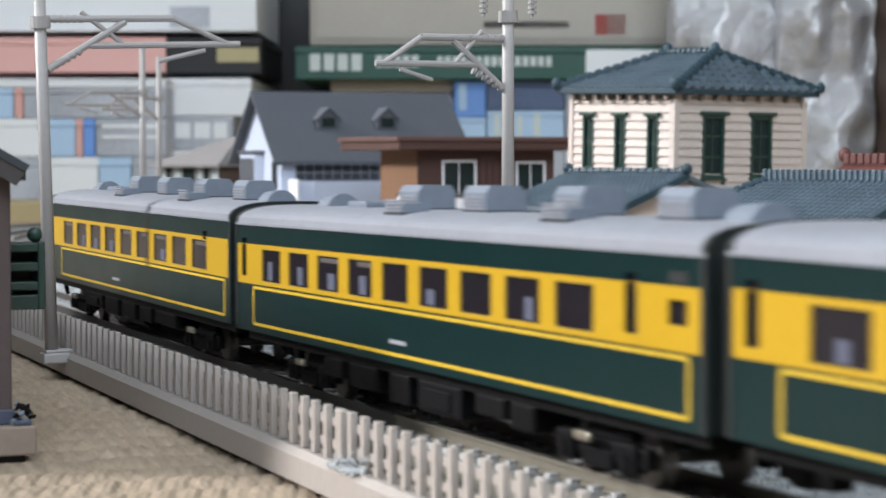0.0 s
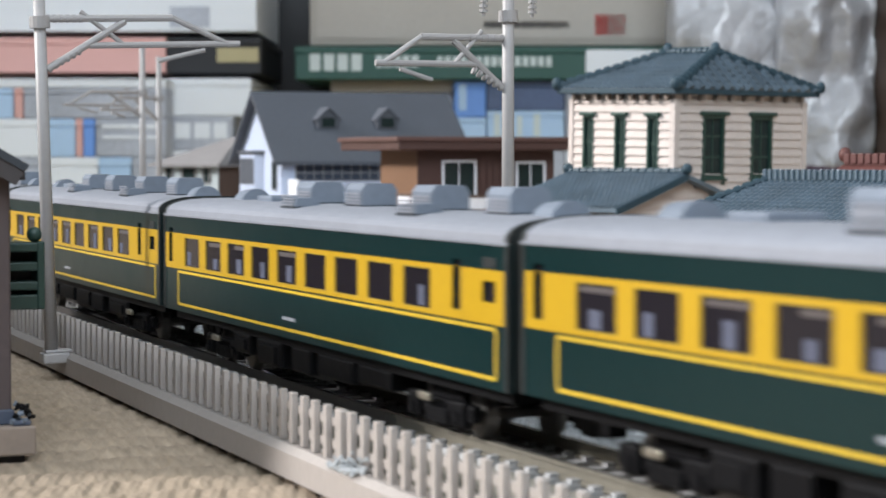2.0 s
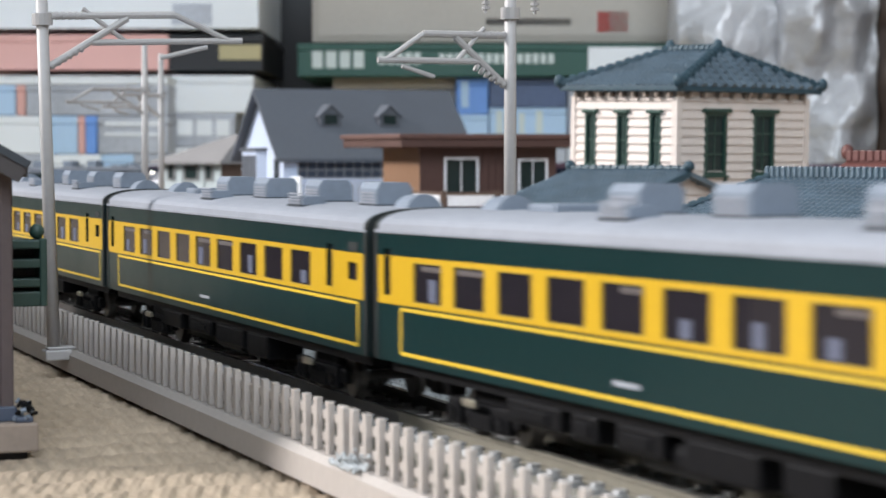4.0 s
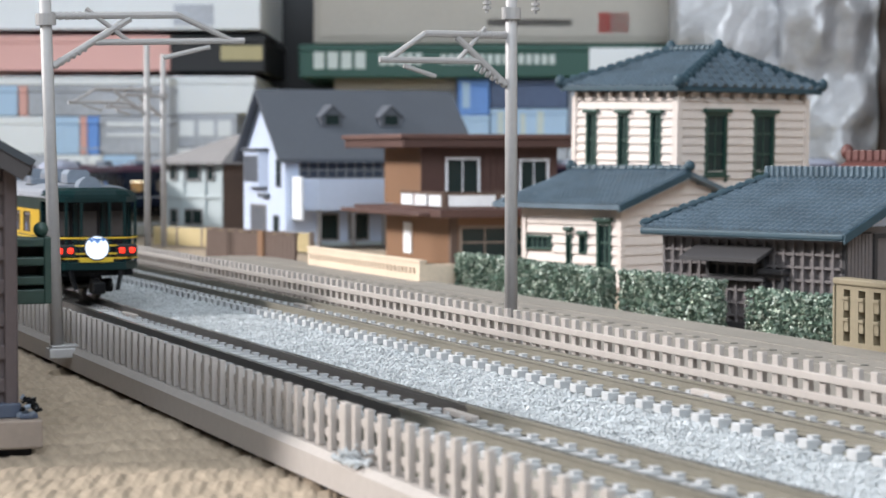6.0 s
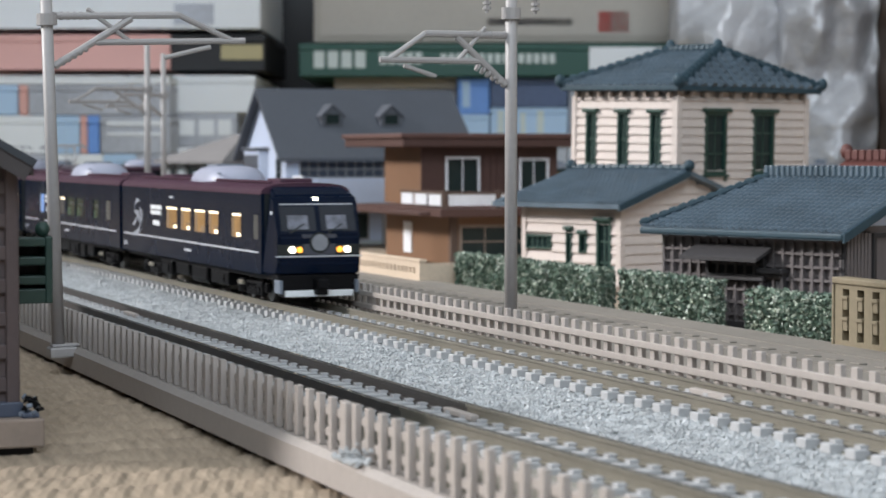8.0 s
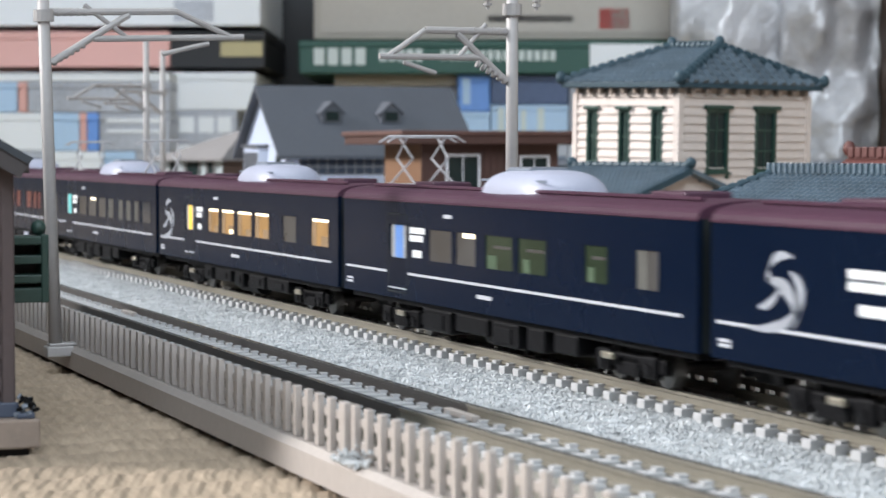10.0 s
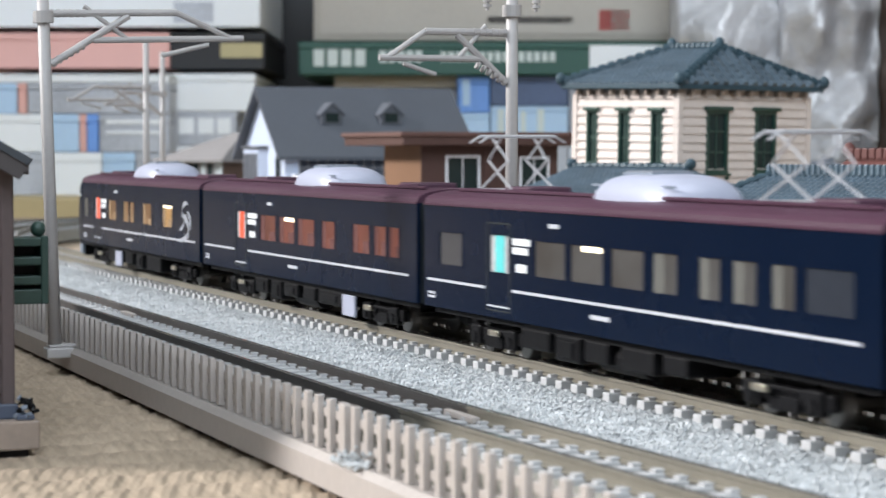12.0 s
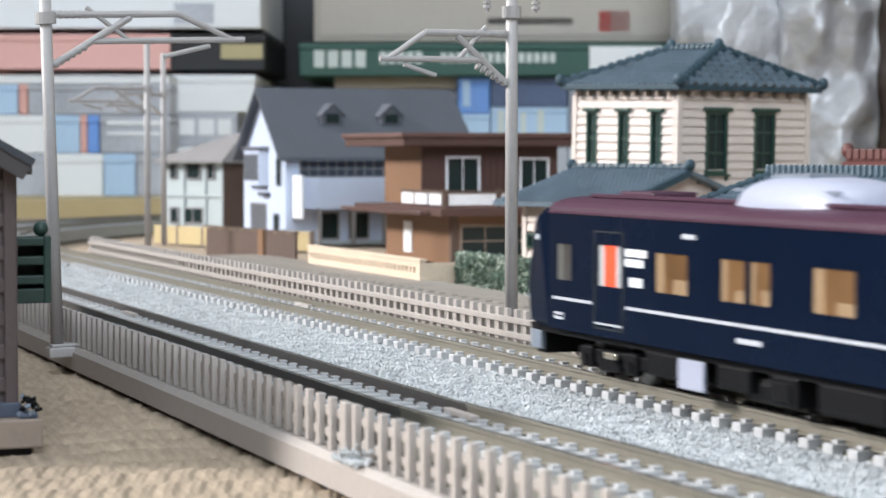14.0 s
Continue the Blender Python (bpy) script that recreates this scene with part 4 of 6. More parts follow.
    for j in range(nv):
        for i in range(nu):
            i2 = (i + 1) % nu
            bm.faces.new((ring[j][i], ring[j][i2], ring[j + 1][i2], ring[j + 1][i]))
    bmesh.ops.remove_doubles(bm, verts=bm.verts, dist=0.001)
    hump = part("roof_hump", bm, "dome_white", car, "pale rounded roof cooler", smooth=True)
    part("hump_panel", box(B(), HUMP_X - 6.5, HUMP_X + 2.5, -3.4, 3.4, 27.6, 28.15, 0.15), "unit_grey", hump, "grey grille panel on the cooler")
    for k in range(5):
        part("grille_slat", box(B(), HUMP_X - 6.0 + 1.7 * k, HUMP_X - 5.2 + 1.7 * k, -3.0, 3.0, 28.1, 28.4), "roof_grey", hump)
    part("hump_seam", box(B(), HUMP_X - 12.6, HUMP_X + 12.6, -5.2, -5.0, 26.2, 26.55), "unit_grey", hump)
    for x in (-44, 48):
        part("roof_box", box(B(), x - 5, x + 5, -3.5, 3.5, 24.2, 25.6, 0.3), "roof_maroon", car)
    part("roof_cable", rod(B(), (x0 + 6, -5.6, 24.9), (x1 - 6, -5.6, 24.9), 0.3, sides=6), "roof_maroon", car)
    if seed == 2:
        pantograph(car, -53.5)
    if seed == 4:
        pantograph(car, -52.0)
        pantograph(car, 38.0)
    for e in (-1, 1):
        if cab == e:
            continue
        bm = box(B(), e * L - 0.2, e * (L + 1.7), -4.6, 4.6, 6.6, 21.0, 0.2) if e > 0 else box(B(), e * (L + 1.7), e * L + 0.2, -4.6, 4.6, 6.6, 21.0, 0.2)
        part("gangway", bm, "gangway_black", car)
    for x in (-44, 44):
        bogie(car, x)
    underframe(car, L, 40 + seed)
    if seed in (5, 6):
        bx = 31.0 if seed == 5 else -17.0
        part("white_box", box(B(), bx - 3.4, bx + 3.4, -8.95, -8.4, 1.4, 5.2, 0.2), "dome_white", car, "white equipment panel")
    if cab:
        navy_cab(car, cab)
    return car


M["silver_dim"] = mat("silver_dim", (0.33, 0.35, 0.39), 0.35)
M["mark_plain"] = mat("mark_plain", (0.75, 0.78, 0.8), 0.4)


def navy_cab(car, s):
    h, L = NAVY_HALF, NAVY_LEN / 2

    def X(x):
        return s * x
    xb = L
    # side outline of the nose: skirt, waist, raked screen, brow
    outline = [(xb - 9, 6.2), (xb - 0.8, 6.2), (xb + 0.2, 9.0), (xb + 0.2, 14.2), (xb - 2.3, 20.9), (xb - 3.4, 22.4), (xb - 9, 24.2)]
    bm = prism(B(), [(X(u), w) for u, w in outline], "y", -h, h)
    for v in bm.verts:
        # the nose narrows to the front and the brow rounds down at the sides
        k = max(0.0, (abs(v.co.x) - (xb - 3.5)) / 4.0)
        v.co.y *= 1 - 0.10 * min(k, 1)
        if v.co.z > 22.0:
            v.co.y *= 0.8 if v.co.z > 23 else 0.93
    bmesh.ops.bevel(bm, geom=list(bm.edges), offset=0.5, segments=2, affect="EDGES")
    nose = part("nose", bm, "coach_navy", car)

    def slab(y0, y1, z0, z1, out, thick=0.25):
        """A plate lying on the raked screen between two heights."""
        def xs(z):
            return (xb + 0.2 if z < 14.2 else xb + 0.2 - 2.5 * (z - 14.2) / 6.7) + out
        b = B()
        vs = []
        for t in (0, thick):
            for y, z in ((y0, z0), (y1, z0), (y1, z1), (y0, z1)):
                vs.append(b.verts.new((X(xs(z) - t), y, z)))
        for q in ((0, 1, 2, 3), (7, 6, 5, 4), (0, 4, 5, 1), (1, 5, 6, 2), (2, 6, 7, 3), (3, 7, 4, 0)):
            b.faces.new([vs[i] for i in q])
        bmesh.ops.recalc_face_normals(b, faces=b.faces)
        return b
    for y0, y1 in ((-7.6, -0.5), (0.5, 7.6)):
        part("windscreen", slab(y0 - 0.3 * (y0 < 0), y1 + 0.3 * (y1 > 1), 15.2, 20.2, 0.12), "cab_glass", nose, "pale cab windscreen")
        # pale plate over the glass paints the reflection in its lower part
        part("cab_reflection", slab(y0 + 1.2, y1 - 1.6, 15.6, 18.4, 0.16), "cab_inside", nose, "pale plate painted as the reflection on the windscreen")
        part("wiper", rod(B(), (X(xb + 0.25), y0 + 1.5, 14.9), (X(xb - 0.55), y0 + 4.5, 16.6), 0.16, sides=6), "gangway_black", nose)
    part("brow_line", slab(-7.7, 7.7, 20.45, 20.7, 0.14), "silver_line", nose)
    for y in (-6.0, 6.0):
        sg = 1 if y > 0 else -1
        part("lamp_housing", slab(min(y - 2.6, y + 2.6), y + 2.6, 10.5, 12.5, 0.1), "gangway_black", nose)
        part("headlamp", tilt(rod(B(), (0, 0, 0), (X(1) * 0.45, 0, 0), 0.68, sides=16), Matrix.Translation((X(xb + 0.15), y - sg * 0.2 + (0 if y > 0 else 0), 11.5))), "lamp_white" if s > 0 else "lamp_off", nose, "round bright headlamp" if s > 0 else "")
        part("marker_lamp", tilt(rod(B(), (0, 0, 0), (X(1) * 0.4, 0, 0), 0.62, sides=16), Matrix.Translation((X(xb + 0.15), y - sg * 1.75, 11.5))), "lamp_amber" if s > 0 else "lamp_off", nose)
    part("front_line", slab(-9.0, 9.0, 10.0, 10.3, 0.1), "silver_line", nose)
    part("nose_panel", slab(-3.6, 3.6, 10.4, 14.6, 0.08), "nose_grey", nose, "grey panel between the lamps")
    part("sign_ring", tilt(rod(B(), (0, 0, 0), (X(1) * 0.3, 0, 0), 2.1, sides=24), Matrix.Translation((X(xb + 0.15), 0, 12.9))), "gangway_black", nose)
    part("round_sign", tilt(rod(B(), (0, 0, 0), (X(1) * 0.4, 0, 0), 1.7, sides=24), Matrix.Translation((X(xb + 0.15), 0, 12.9))), "silver_sign", nose, "round grey front sign")
    part("top_lamp", box(B(), min(X(xb - 3.4), X(xb - 2.2)), max(X(xb - 3.4), X(xb - 2.2)), -0.45, 0.45, 21.3, 22.0, 0.15), "lamp_white" if s > 0 else "lamp_off", nose)
    for y in (-8.6, 8.6):
        part("corner_lamp", box(B(), min(X(xb - 4.0), X(xb - 3.2)), max(X(xb - 4.0), X(xb - 3.2)), y - 0.5, y + 0.5, 18.4, 19.2, 0.15), "mark_plain", nose)
    skirt = prism(B(), [(-8.6, 6.4), (8.6, 6.4), (7.4, 2.0), (-7.4, 2.0)], "x", min(X(xb - 3.5), X(xb - 0.2)), max(X(xb - 3.5), X(xb - 0.2)))
    part("skirt", skirt, "under_black", car)
    part("skirt_edge", box(B(), min(X(xb - 0.4), X(xb + 0.3)), max(X(xb - 0.4), X(xb + 0.3)), -7.2, 7.2, 2.0, 3.3, 0.2), "mark_plain", car, "pale snow plough edge")
    for y in (-8.0, 8.0):
        part("skirt_side", box(B(), min(X(xb - 3.6), X(xb + 0.1)), max(X(xb - 3.6), X(xb + 0.1)), y - 0.4, y + 0.4, 2.6, 5.4, 0.2), "unit_grey", car)
    part("front_coupler", box(B(), min(X(xb - 1), X(xb + 3.2)), max(X(xb - 1), X(xb + 3.2)), -1.2, 1.2, 3.6, 5.6, 0.3), "under_black", car)


M["cab_glass"] = mat("cab_glass", (0.03, 0.035, 0.045), 0.1, bump=0)
M["cab_inside"] = mat("cab_inside", (0.17, 0.18, 0.22), 0.3, spread=0.6, grain=500, blotch=250)
M["nose_grey"] = mat("nose_grey", (0.06, 0.065, 0.085), 0.35)
M["lamp_off"] = mat("lamp_off", (0.4, 0.4, 0.42), 0.2)
M["silver_sign"] = mat("silver_sign", (0.30, 0.32, 0.36), 0.35, 0.4)


def pantograph(car, x):
    bm = box(B(), x - 8, x + 8, -4.5, 4.5, 24.6, 25.1)
    p = part("pantograph", bm, "panto_grey", car, "raised grey pantograph")
    for y in (-3.6, 3.6):
        part("lower_arm", rod(B(), (x - 6, y, 25.2), (x + 4, y * 0.9, 29.5), 0.2, sides=6), "panto_grey", p)
        part("lower_arm", rod(B(), (x + 6, y, 25.2), (x - 4, y * 0.9, 29.5), 0.2, sides=6), "panto_grey", p)
        part("upper_arm", rod(B(), (x + 4, y * 0.9, 29.5), (x - 2, y, 33.2), 0.18, sides=6), "panto_grey", p)
        part("upper_arm", rod(B(), (x - 4, y * 0.9, 29.5), (x + 2, y, 33.2), 0.18, sides=6), "panto_grey", p)
        part("insulator", rod(B(), (x - 6, y, 24), (x - 6, y, 25.2), 0.8, sides=8), "panto_grey", p)
    for xx in (x - 2, x + 2):
        bm = rod(B(), (xx, -5.5, 33.3), (xx, 5.5, 33.3), 0.28, sides=6)
        rod(bm, (xx, 5.5, 33.3), (xx, 7.2, 32.3), 0.2, sides=6)
        rod(bm, (xx, -5.5, 33.3), (xx, -7.2, 32.3), 0.2, sides=6)
        part("contact_strip", bm, "panto_grey", p)


def car_pose(track, s):
    a, b = along(track, s - 45), along(track, s + 45)
    x, y = (a[0] + b[0]) / 2, (a[1] + b[1]) / 2
    za, zb = rise(track, s - 45), rise(track, s + 45)
    return at(x, y, RAIL_Z + (za + zb) / 2, math.degrees(math.atan2(b[1] - a[1], b[0] - a[0])), 0.0, -math.degrees(math.atan2(zb - za, 90.0)))


GREEN_TAIL = [(0.0, 582.2), (1.0, 411.0), (2.0, 238.7), (3.0, 66.5), (4.2, -141.5), (5.4, -353.0), (6.0, -462.0), (7.0, -644.0), (14.0, -1920.0)]


def green_s(t):
    """Where, along the near track, the open rear end of the green train is: it gathers speed."""
    return float(np.interp(t, [a for a, _ in GREEN_TAIL], [b for _, b in GREEN_TAIL]))


def navy_s(t):
    """Where, along the far track, the navy train's front is."""
    return -389.4 + 160.7 * (t - 8.2)


green_train = [green_coach(car_pose("near", green_s(0) - GREEN_LEN / 2 - GREEN_PITCH * (6 - k)), {0: "head", 6: "tail"}.get(k, "mid"), k) for k in range(7)]
navy_train = [navy_car(car_pose("far", navy_s(0) - 70 - NAVY_PITCH * k), spec, k + 1) for k, spec in enumerate(NAVY_CARS)]


# ---- houses ----
# A house's near corner is its origin: it runs to -x along its front (facing -y) and to +y along its flank (facing +x).
TO_FLANK = Matrix.Rotation(radians(90), 4, "Z")


def on_front(bm):
    return bm


def on_flank(bm):
    """Turns what is drawn for the front (x from -width to 0) on to the flank (y from 0 to depth, drawn as x)."""
    return tilt(bm, TO_FLANK)


def opening(house, turn, x0, x1, z0, z1, frame_m, pane_m, bars=(1, 1), hood=0.0, sill=0.0, proud=0.5, rim=0.7):
    """A framed window in a wall whose face lies at y = 0."""
    bm = panel(B(), x0, x1, z0, z1, -proud, proud + 0.6, [(x0 + rim, x1 - rim, z0 + rim, z1 - rim)])
    w = part("window_frame", turn(bm), frame_m, house)
    part("pane", turn(box(B(), x0 + rim, x1 - rim, -0.12, -0.03, z0 + rim, z1 - rim)), pane_m, w)
    for k in range(1, bars[0] + 1):
        c = x0 + (x1 - x0) * k / (bars[0] + 1)
        part("glazing_bar", turn(box(B(), c - 0.22, c + 0.22, -0.32, -0.1, z0 + rim, z1 - rim)), frame_m, w)
    for k in range(1, bars[1] + 1):
        c = z0 + (z1 - z0) * k / (bars[1] + 1)
        part("glazing_bar", turn(box(B(), x0 + rim, x1 - rim, -0.36, -0.1, c - 0.25, c + 0.25)), frame_m, w)
    if hood:
        part("hood", turn(box(B(), x0 - hood, x1 + hood, -proud - 0.9, 0.4, z1, z1 + 1.2, 0.25)), frame_m, w)
    if sill:
        bm = box(B(), x0 - sill, x1 + sill, -proud - 0.7, 0.4, z0 - 0.7, z0, 0.2)
        for c in (x0 + 0.4, x1 - 0.4):
            box(bm, c - 0.5, c + 0.5, -proud - 0.3, 0.4, z0 - 2.0, z0 - 0.7, 0.2)
        part("sill", turn(bm), frame_m, w)
    return w


def siding(house, turn, x0, x1, z0, z1, holes, pitch=2.55, material="cream", gable=None):
    """Lapped boards, each a piece, cut round the openings; gable gives (left, right) limits at a height."""
    z = z0
    while z < z1 - 0.2:
        top = min(z + pitch, z1)
        a, b = (x0, x1) if gable is None else gable(z + pitch / 2)
        cuts = sorted((h[0], h[1]) for h in holes if h[2] < z + pitch * 0.5 < h[3])
        spans, at_x = [], a
        for c0, c1 in cuts:
            if c0 > at_x:
                spans.append((at_x, min(c0, b)))
            at_x = max(at_x, c1)
        if at_x < b:
            spans.append((at_x, b))
        for s0, s1 in spans:
            if s1 - s0 < 0.3:
                continue
            bm = B()
            prism(bm, [(0.0, z + 0.05), (-0.75, z + 0.05), (-0.75, z + 0.35), (-0.25, top), (0.0, top)], "x", s0, s1)
            part("board", turn(bm), material, house)
        z += pitch


def tile_field(bm, p0, p1, q0, q1, rolls, courses, r=0.5):
    """Roof tiles: rolls that run up the slope from eave p0-p1 to ridge q0-q1, with stepped courses."""
    p0, p1, q0, q1 = (Vector(v) for v in (p0, p1, q0, q1))
    nrm = (p1 - p0).cross(q0 - p0).normalized()
    if nrm.z < 0:
        nrm.negate()
    for i in range(rolls):
        f = (i + 0.5) / rolls
        foot = p0.lerp(p1, f)
        # rolls run straight up the slope and stop at a hip
        side = (p1 - p0).normalized()
        up_dir = ((q0 + q1) / 2 - (p0 + p1) / 2)
        up_dir = (up_dir - side * up_dir.dot(side))
        hi = 1.0
        a = (foot - p0).dot(side)
        qa, qb = (q0 - p0).dot(side), (q1 - p0).dot(side)
        if a < qa and qa > 0.01:
            hi = a / qa
        if a > qb and (p1 - p0).length - qb > 0.01:
            hi = ((p1 - p0).length - a) / ((p1 - p0).length - qb)
        n = max(1, int(round(courses * hi)))
        for k in range(n):
            s0, s1 = hi * k / n, hi * (k + 1) / n
            c0, c1 = foot + up_dir * s0 + nrm * 0.18, foot + up_dir * s1 - nrm * 0.08
            w = side * r
            v = [bm.verts.new(c) for c in (c0 - w, c0 + nrm * r * 0.9 - w * 0.4, c0 + nrm * r * 0.9 + w * 0.4, c0 + w, c1 - w, c1 + nrm * r * 0.8 - w * 0.4, c1 + nrm * r * 0.8 + w * 0.4, c1 + w)]
            for q in ((0, 1, 5, 4), (1, 2, 6, 5), (2, 3, 7, 6), (0, 3, 2, 1)):
                bm.faces.new([v[j] for j in q])
    return bm


def ridge_caps(bm, a, b, n, r=1.0):
    a, b = Vector(a), Vector(b)
    d = (b - a).normalized()
    rod(bm, a, b, r * 0.8, sides=8)
    for k in range(n):
        c = a.lerp(b, (k + 0.5) / n)
        rod(bm, c - d * (b - a).length / n * 0.3, c + d * (b - a).length / n * 0.3, r * 1.15, sides=8)
    return bm


def slab_quad(bm, a, b, c, d, t):
    """A sloping slab under the quad a b c d, t thick."""
    top = [bm.verts.new(v) for v in (a, b, c, d)]
    low = [bm.verts.new((v[0], v[1], v[2] - t)) for v in (a, b, c, d)]
    bm.faces.new(top)
    bm.faces.new(low[::-1])
    for i in range(4):
        bm.faces.new((top[i], low[i], low[(i + 1) % 4], top[(i + 1) % 4]))
    bmesh.ops.recalc_face_normals(bm, faces=bm.faces)
    return bm


def walls(house, w, d, z0, z1, material, name="wall"):
    part(name, box(B(), -w, 0, 0.4, d, z0, z1), material, house)


def clapboard_tower():
    t = thing("clapboard_tower", at(-578.4, 195.4, 0, 20) @ pose(0, 0, 0, 0, 1.2, 0), "cream clapboard tower with green windows and blue-green tiled roof", "house", "model houses")
    w, d, z1 = 42.5, 58.0, 54.5
    part("plinth", box(B(), -w - 1, 1, -1, d + 1, 0, 1.5), "plinth", t)
    part("wall", box(B(), -w, -0.05, 0.05, d, 1.5, z1 + 1.5), "cream", t)
    front = [(-37.0 + 13.4 * k, -32.6 + 13.4 * k, 33.5, 49.5) for k in range(3)]
    flank = [(11.5, 21.0, 31.5, 50.0), (33.0, 42.5, 31.5, 50.0)]
    siding(t, on_front, -w, 0, 20.0, z1, front)
    siding(t, on_flank, 0, d, 20.0, z1, flank)
    for x0, x1, z0, zt in front:
        opening(t, on_front, x0, x1, z0, zt, "window_green", "pane_dark", (1, 1), 0.8, 0.0, 0.9, 0.7)
    for x0, x1, z0, zt in flank:
        opening(t, on_flank, x0, x1, z0, zt, "window_green", "pane_dark", (1, 2), 1.2, 0.8, 0.9, 1.0)
    part("corner_post", box(B(), -1.2, 0.95, -0.95, 1.2, 1.5, z1), "cream", t)
    part("corner_post", on_flank(box(B(), d - 1.5, d + 0.5, -0.95, 0.5, 1.5, z1)), "cream", t)
    part("corner_post", box(B(), -w - 0.5, -w + 1.2, -0.95, 0.5, 1.5, z1), "cream", t)
    # eaves, brackets and the hipped roof
    o, zr, ze = 3.4, 68.6, 57.4
    part("eaves_board", box(B(), -w - o, o, -o, d + o, z1 + 1.5, z1 + 3.2, 0.3), "tile_blue_dark", t, "dark blue-green eaves board")
    for k in range(9):
        part("bracket", box(B(), -w + 2 + k * 4.8, -w + 3 + k * 4.8, -2.4, -0.4, z1 - 0.2, z1 + 1.5), "plinth", t)
        part("bracket", on_flank(box(B(), 3 + k * 6.4, 4 + k * 6.4, -2.4, -0.4, z1 - 0.2, z1 + 1.5)), "plinth", t)
    A, Bc, Cc, D = (-w - o, -o, ze), (o, -o, ze), (o, d + o, ze), (-w - o, d + o, ze)
    ry = 27.0
    R0, R1 = (-w + 14.0, ry, zr), (-9.0, ry, zr)
    bm = B()
    v = {k: bm.verts.new(p) for k, p in zip("ABCDRS", (A, Bc, Cc, D, R0, R1))}
    for q in ("ABSR", "BCS", "CDRS", "DAR"):
        bm.faces.new([v[c] for c in q])
    bmesh.ops.recalc_face_normals(bm, faces=bm.faces)
    roof = part("roof", bm, "tile_blue", t, "blue-green glazed tile roof")
    bm = B()
    tile_field(bm, A, Bc, R0, R1, 22, 9, 0.75)
    tile_field(bm, Bc, Cc, R1, R1, 15, 7, 1.5)
    part("roof_tiles", bm, "tile_blue", roof, kind="stuff")
    for p, q, n in ((A, R0, 12), (Bc, R1, 12), (Cc, R1, 14), (R0, R1, 9)):
        part("ridge_tiles", ridge_caps(B(), (p[0], p[1], p[2] + 0.6), (q[0], q[1], q[2] + 0.6), n, 1.35), "tile_blue_dark", roof)
    for p in (A, Bc, Cc, R1, R0):
        bm = ball(B(), (p[0], p[1], p[2] + 1.6), 1.6, 10, 1.25)
        part("finial", bm, "tile_blue_dark", roof, smooth=True)


def clapboard_annex():
    t = thing("clapboard_annex", at(-543.2, 161.3, 0, 20), "low cream clapboard house with blue-green tiled gable roof", "house", "model houses")
    w, d, ze, zr = 38.0, 46.0, 26.0, 33.2
    part("plinth", box(B(), -w - 0.5, 0.5, -0.5, d, 0, 1.5), "plinth", t)
    part("wall", prism(B(), [(0.05, 1.5), (d, 1.5), (d, ze - 2.2), (d / 2, zr - 1.6), (0.05, ze - 2.2)], "x", -w, -0.05), "cream", t)
    front = [(-w + 1.2, -w + 11.5, 10.8, 14.8), (-20.6, -18.4, 5.0, 16.4), (-15.4, -12.4, 10.2, 15.4), (-8.6, -3.0, 2.0, 19.2)]
    siding(t, on_front, -w, 0, 2.0, ze - 2.6, front, 2.7)
    siding(t, on_flank, 0, d, 2.0, zr - 2.0, [], 2.7, gable=lambda z: (0.0, d) if z < ze - 3 else (d / 2 * (z - ze + 3) / (zr - ze + 3), d - d / 2 * (z - ze + 3) / (zr - ze + 3)))
    opening(t, on_front, *front[0], "window_green", "pane_dark", (4, 0), 0, 0, 0.9, 0.6)
    opening(t, on_front, *front[1], "window_green", "pane_dark", (0, 0), 0.4, 0, 0.9, 0.5)
    opening(t, on_front, *front[2], "window_green", "pane_dark", (0, 0), 0.2, 0, 0.9, 0.5)
    opening(t, on_front, *front[3], "window_green", "pane_dark", (1, 2), 0.6, 0, 0.9, 0.8)
    for x in (-w, -0.2):
        part("corner_post", box(B(), x - 0.5, x + 1.1, -0.95, 0.9, 1.5, ze - 2.6), "cream", t)
    o = 5.0
    bm = slab_quad(B(), (-w - 8.5, -o, ze - 2.0), (o - 1, -o, ze - 2.0), (o - 1, d / 2, zr), (-w - o, d / 2, zr), 1.3)
    roof = part("roof", bm, "tile_blue", t, "blue-green tiled roof slope")
    part("roof_slope", slab_quad(B(), (-w - o, d / 2, zr), (o - 1, d / 2, zr), (o - 1, d + o, ze - 2), (-w - o, d + o, ze - 2), 1.3), "tile_blue", roof)
    part("roof_tiles", tile_field(B(), (-w - o, -o, ze - 2.0), (o - 1, -o, ze - 2.0), (-w - o, d / 2, zr), (o - 1, d / 2, zr), 27, 13, 0.6), "tile_blue", roof, kind="stuff")
    part("ridge_tiles", ridge_caps(B(), (-w - o, d / 2, zr + 0.5), (o - 1, d / 2, zr + 0.5), 16, 0.9), "tile_blue_dark", roof)
    part("finial", ball(B(), (o - 1, d / 2, zr + 1.2), 1.6, 10), "tile_blue_dark", roof, smooth=True)
    part("finial", ball(B(), (-w - o, d / 2, zr + 1.2), 1.6, 10), "tile_blue_dark", roof, smooth=True)
    part("barge_board", slab_quad(B(), (o - 0.9, -o, ze - 2.1), (o - 0.4, -o, ze - 2.1), (o - 0.4, d / 2, zr - 0.1), (o - 0.9, d / 2, zr - 0.1), 1.8), "tile_blue_dark", roof)
    part("soffit_board", slab_quad(B(), (o - 2.6, -o + 1, ze - 3.2), (o - 0.8, -o + 1, ze - 3.2), (o - 0.8, d / 2, zr - 1.5), (o - 2.6, d / 2, zr - 1.5), 0.8), "card_grey", roof)


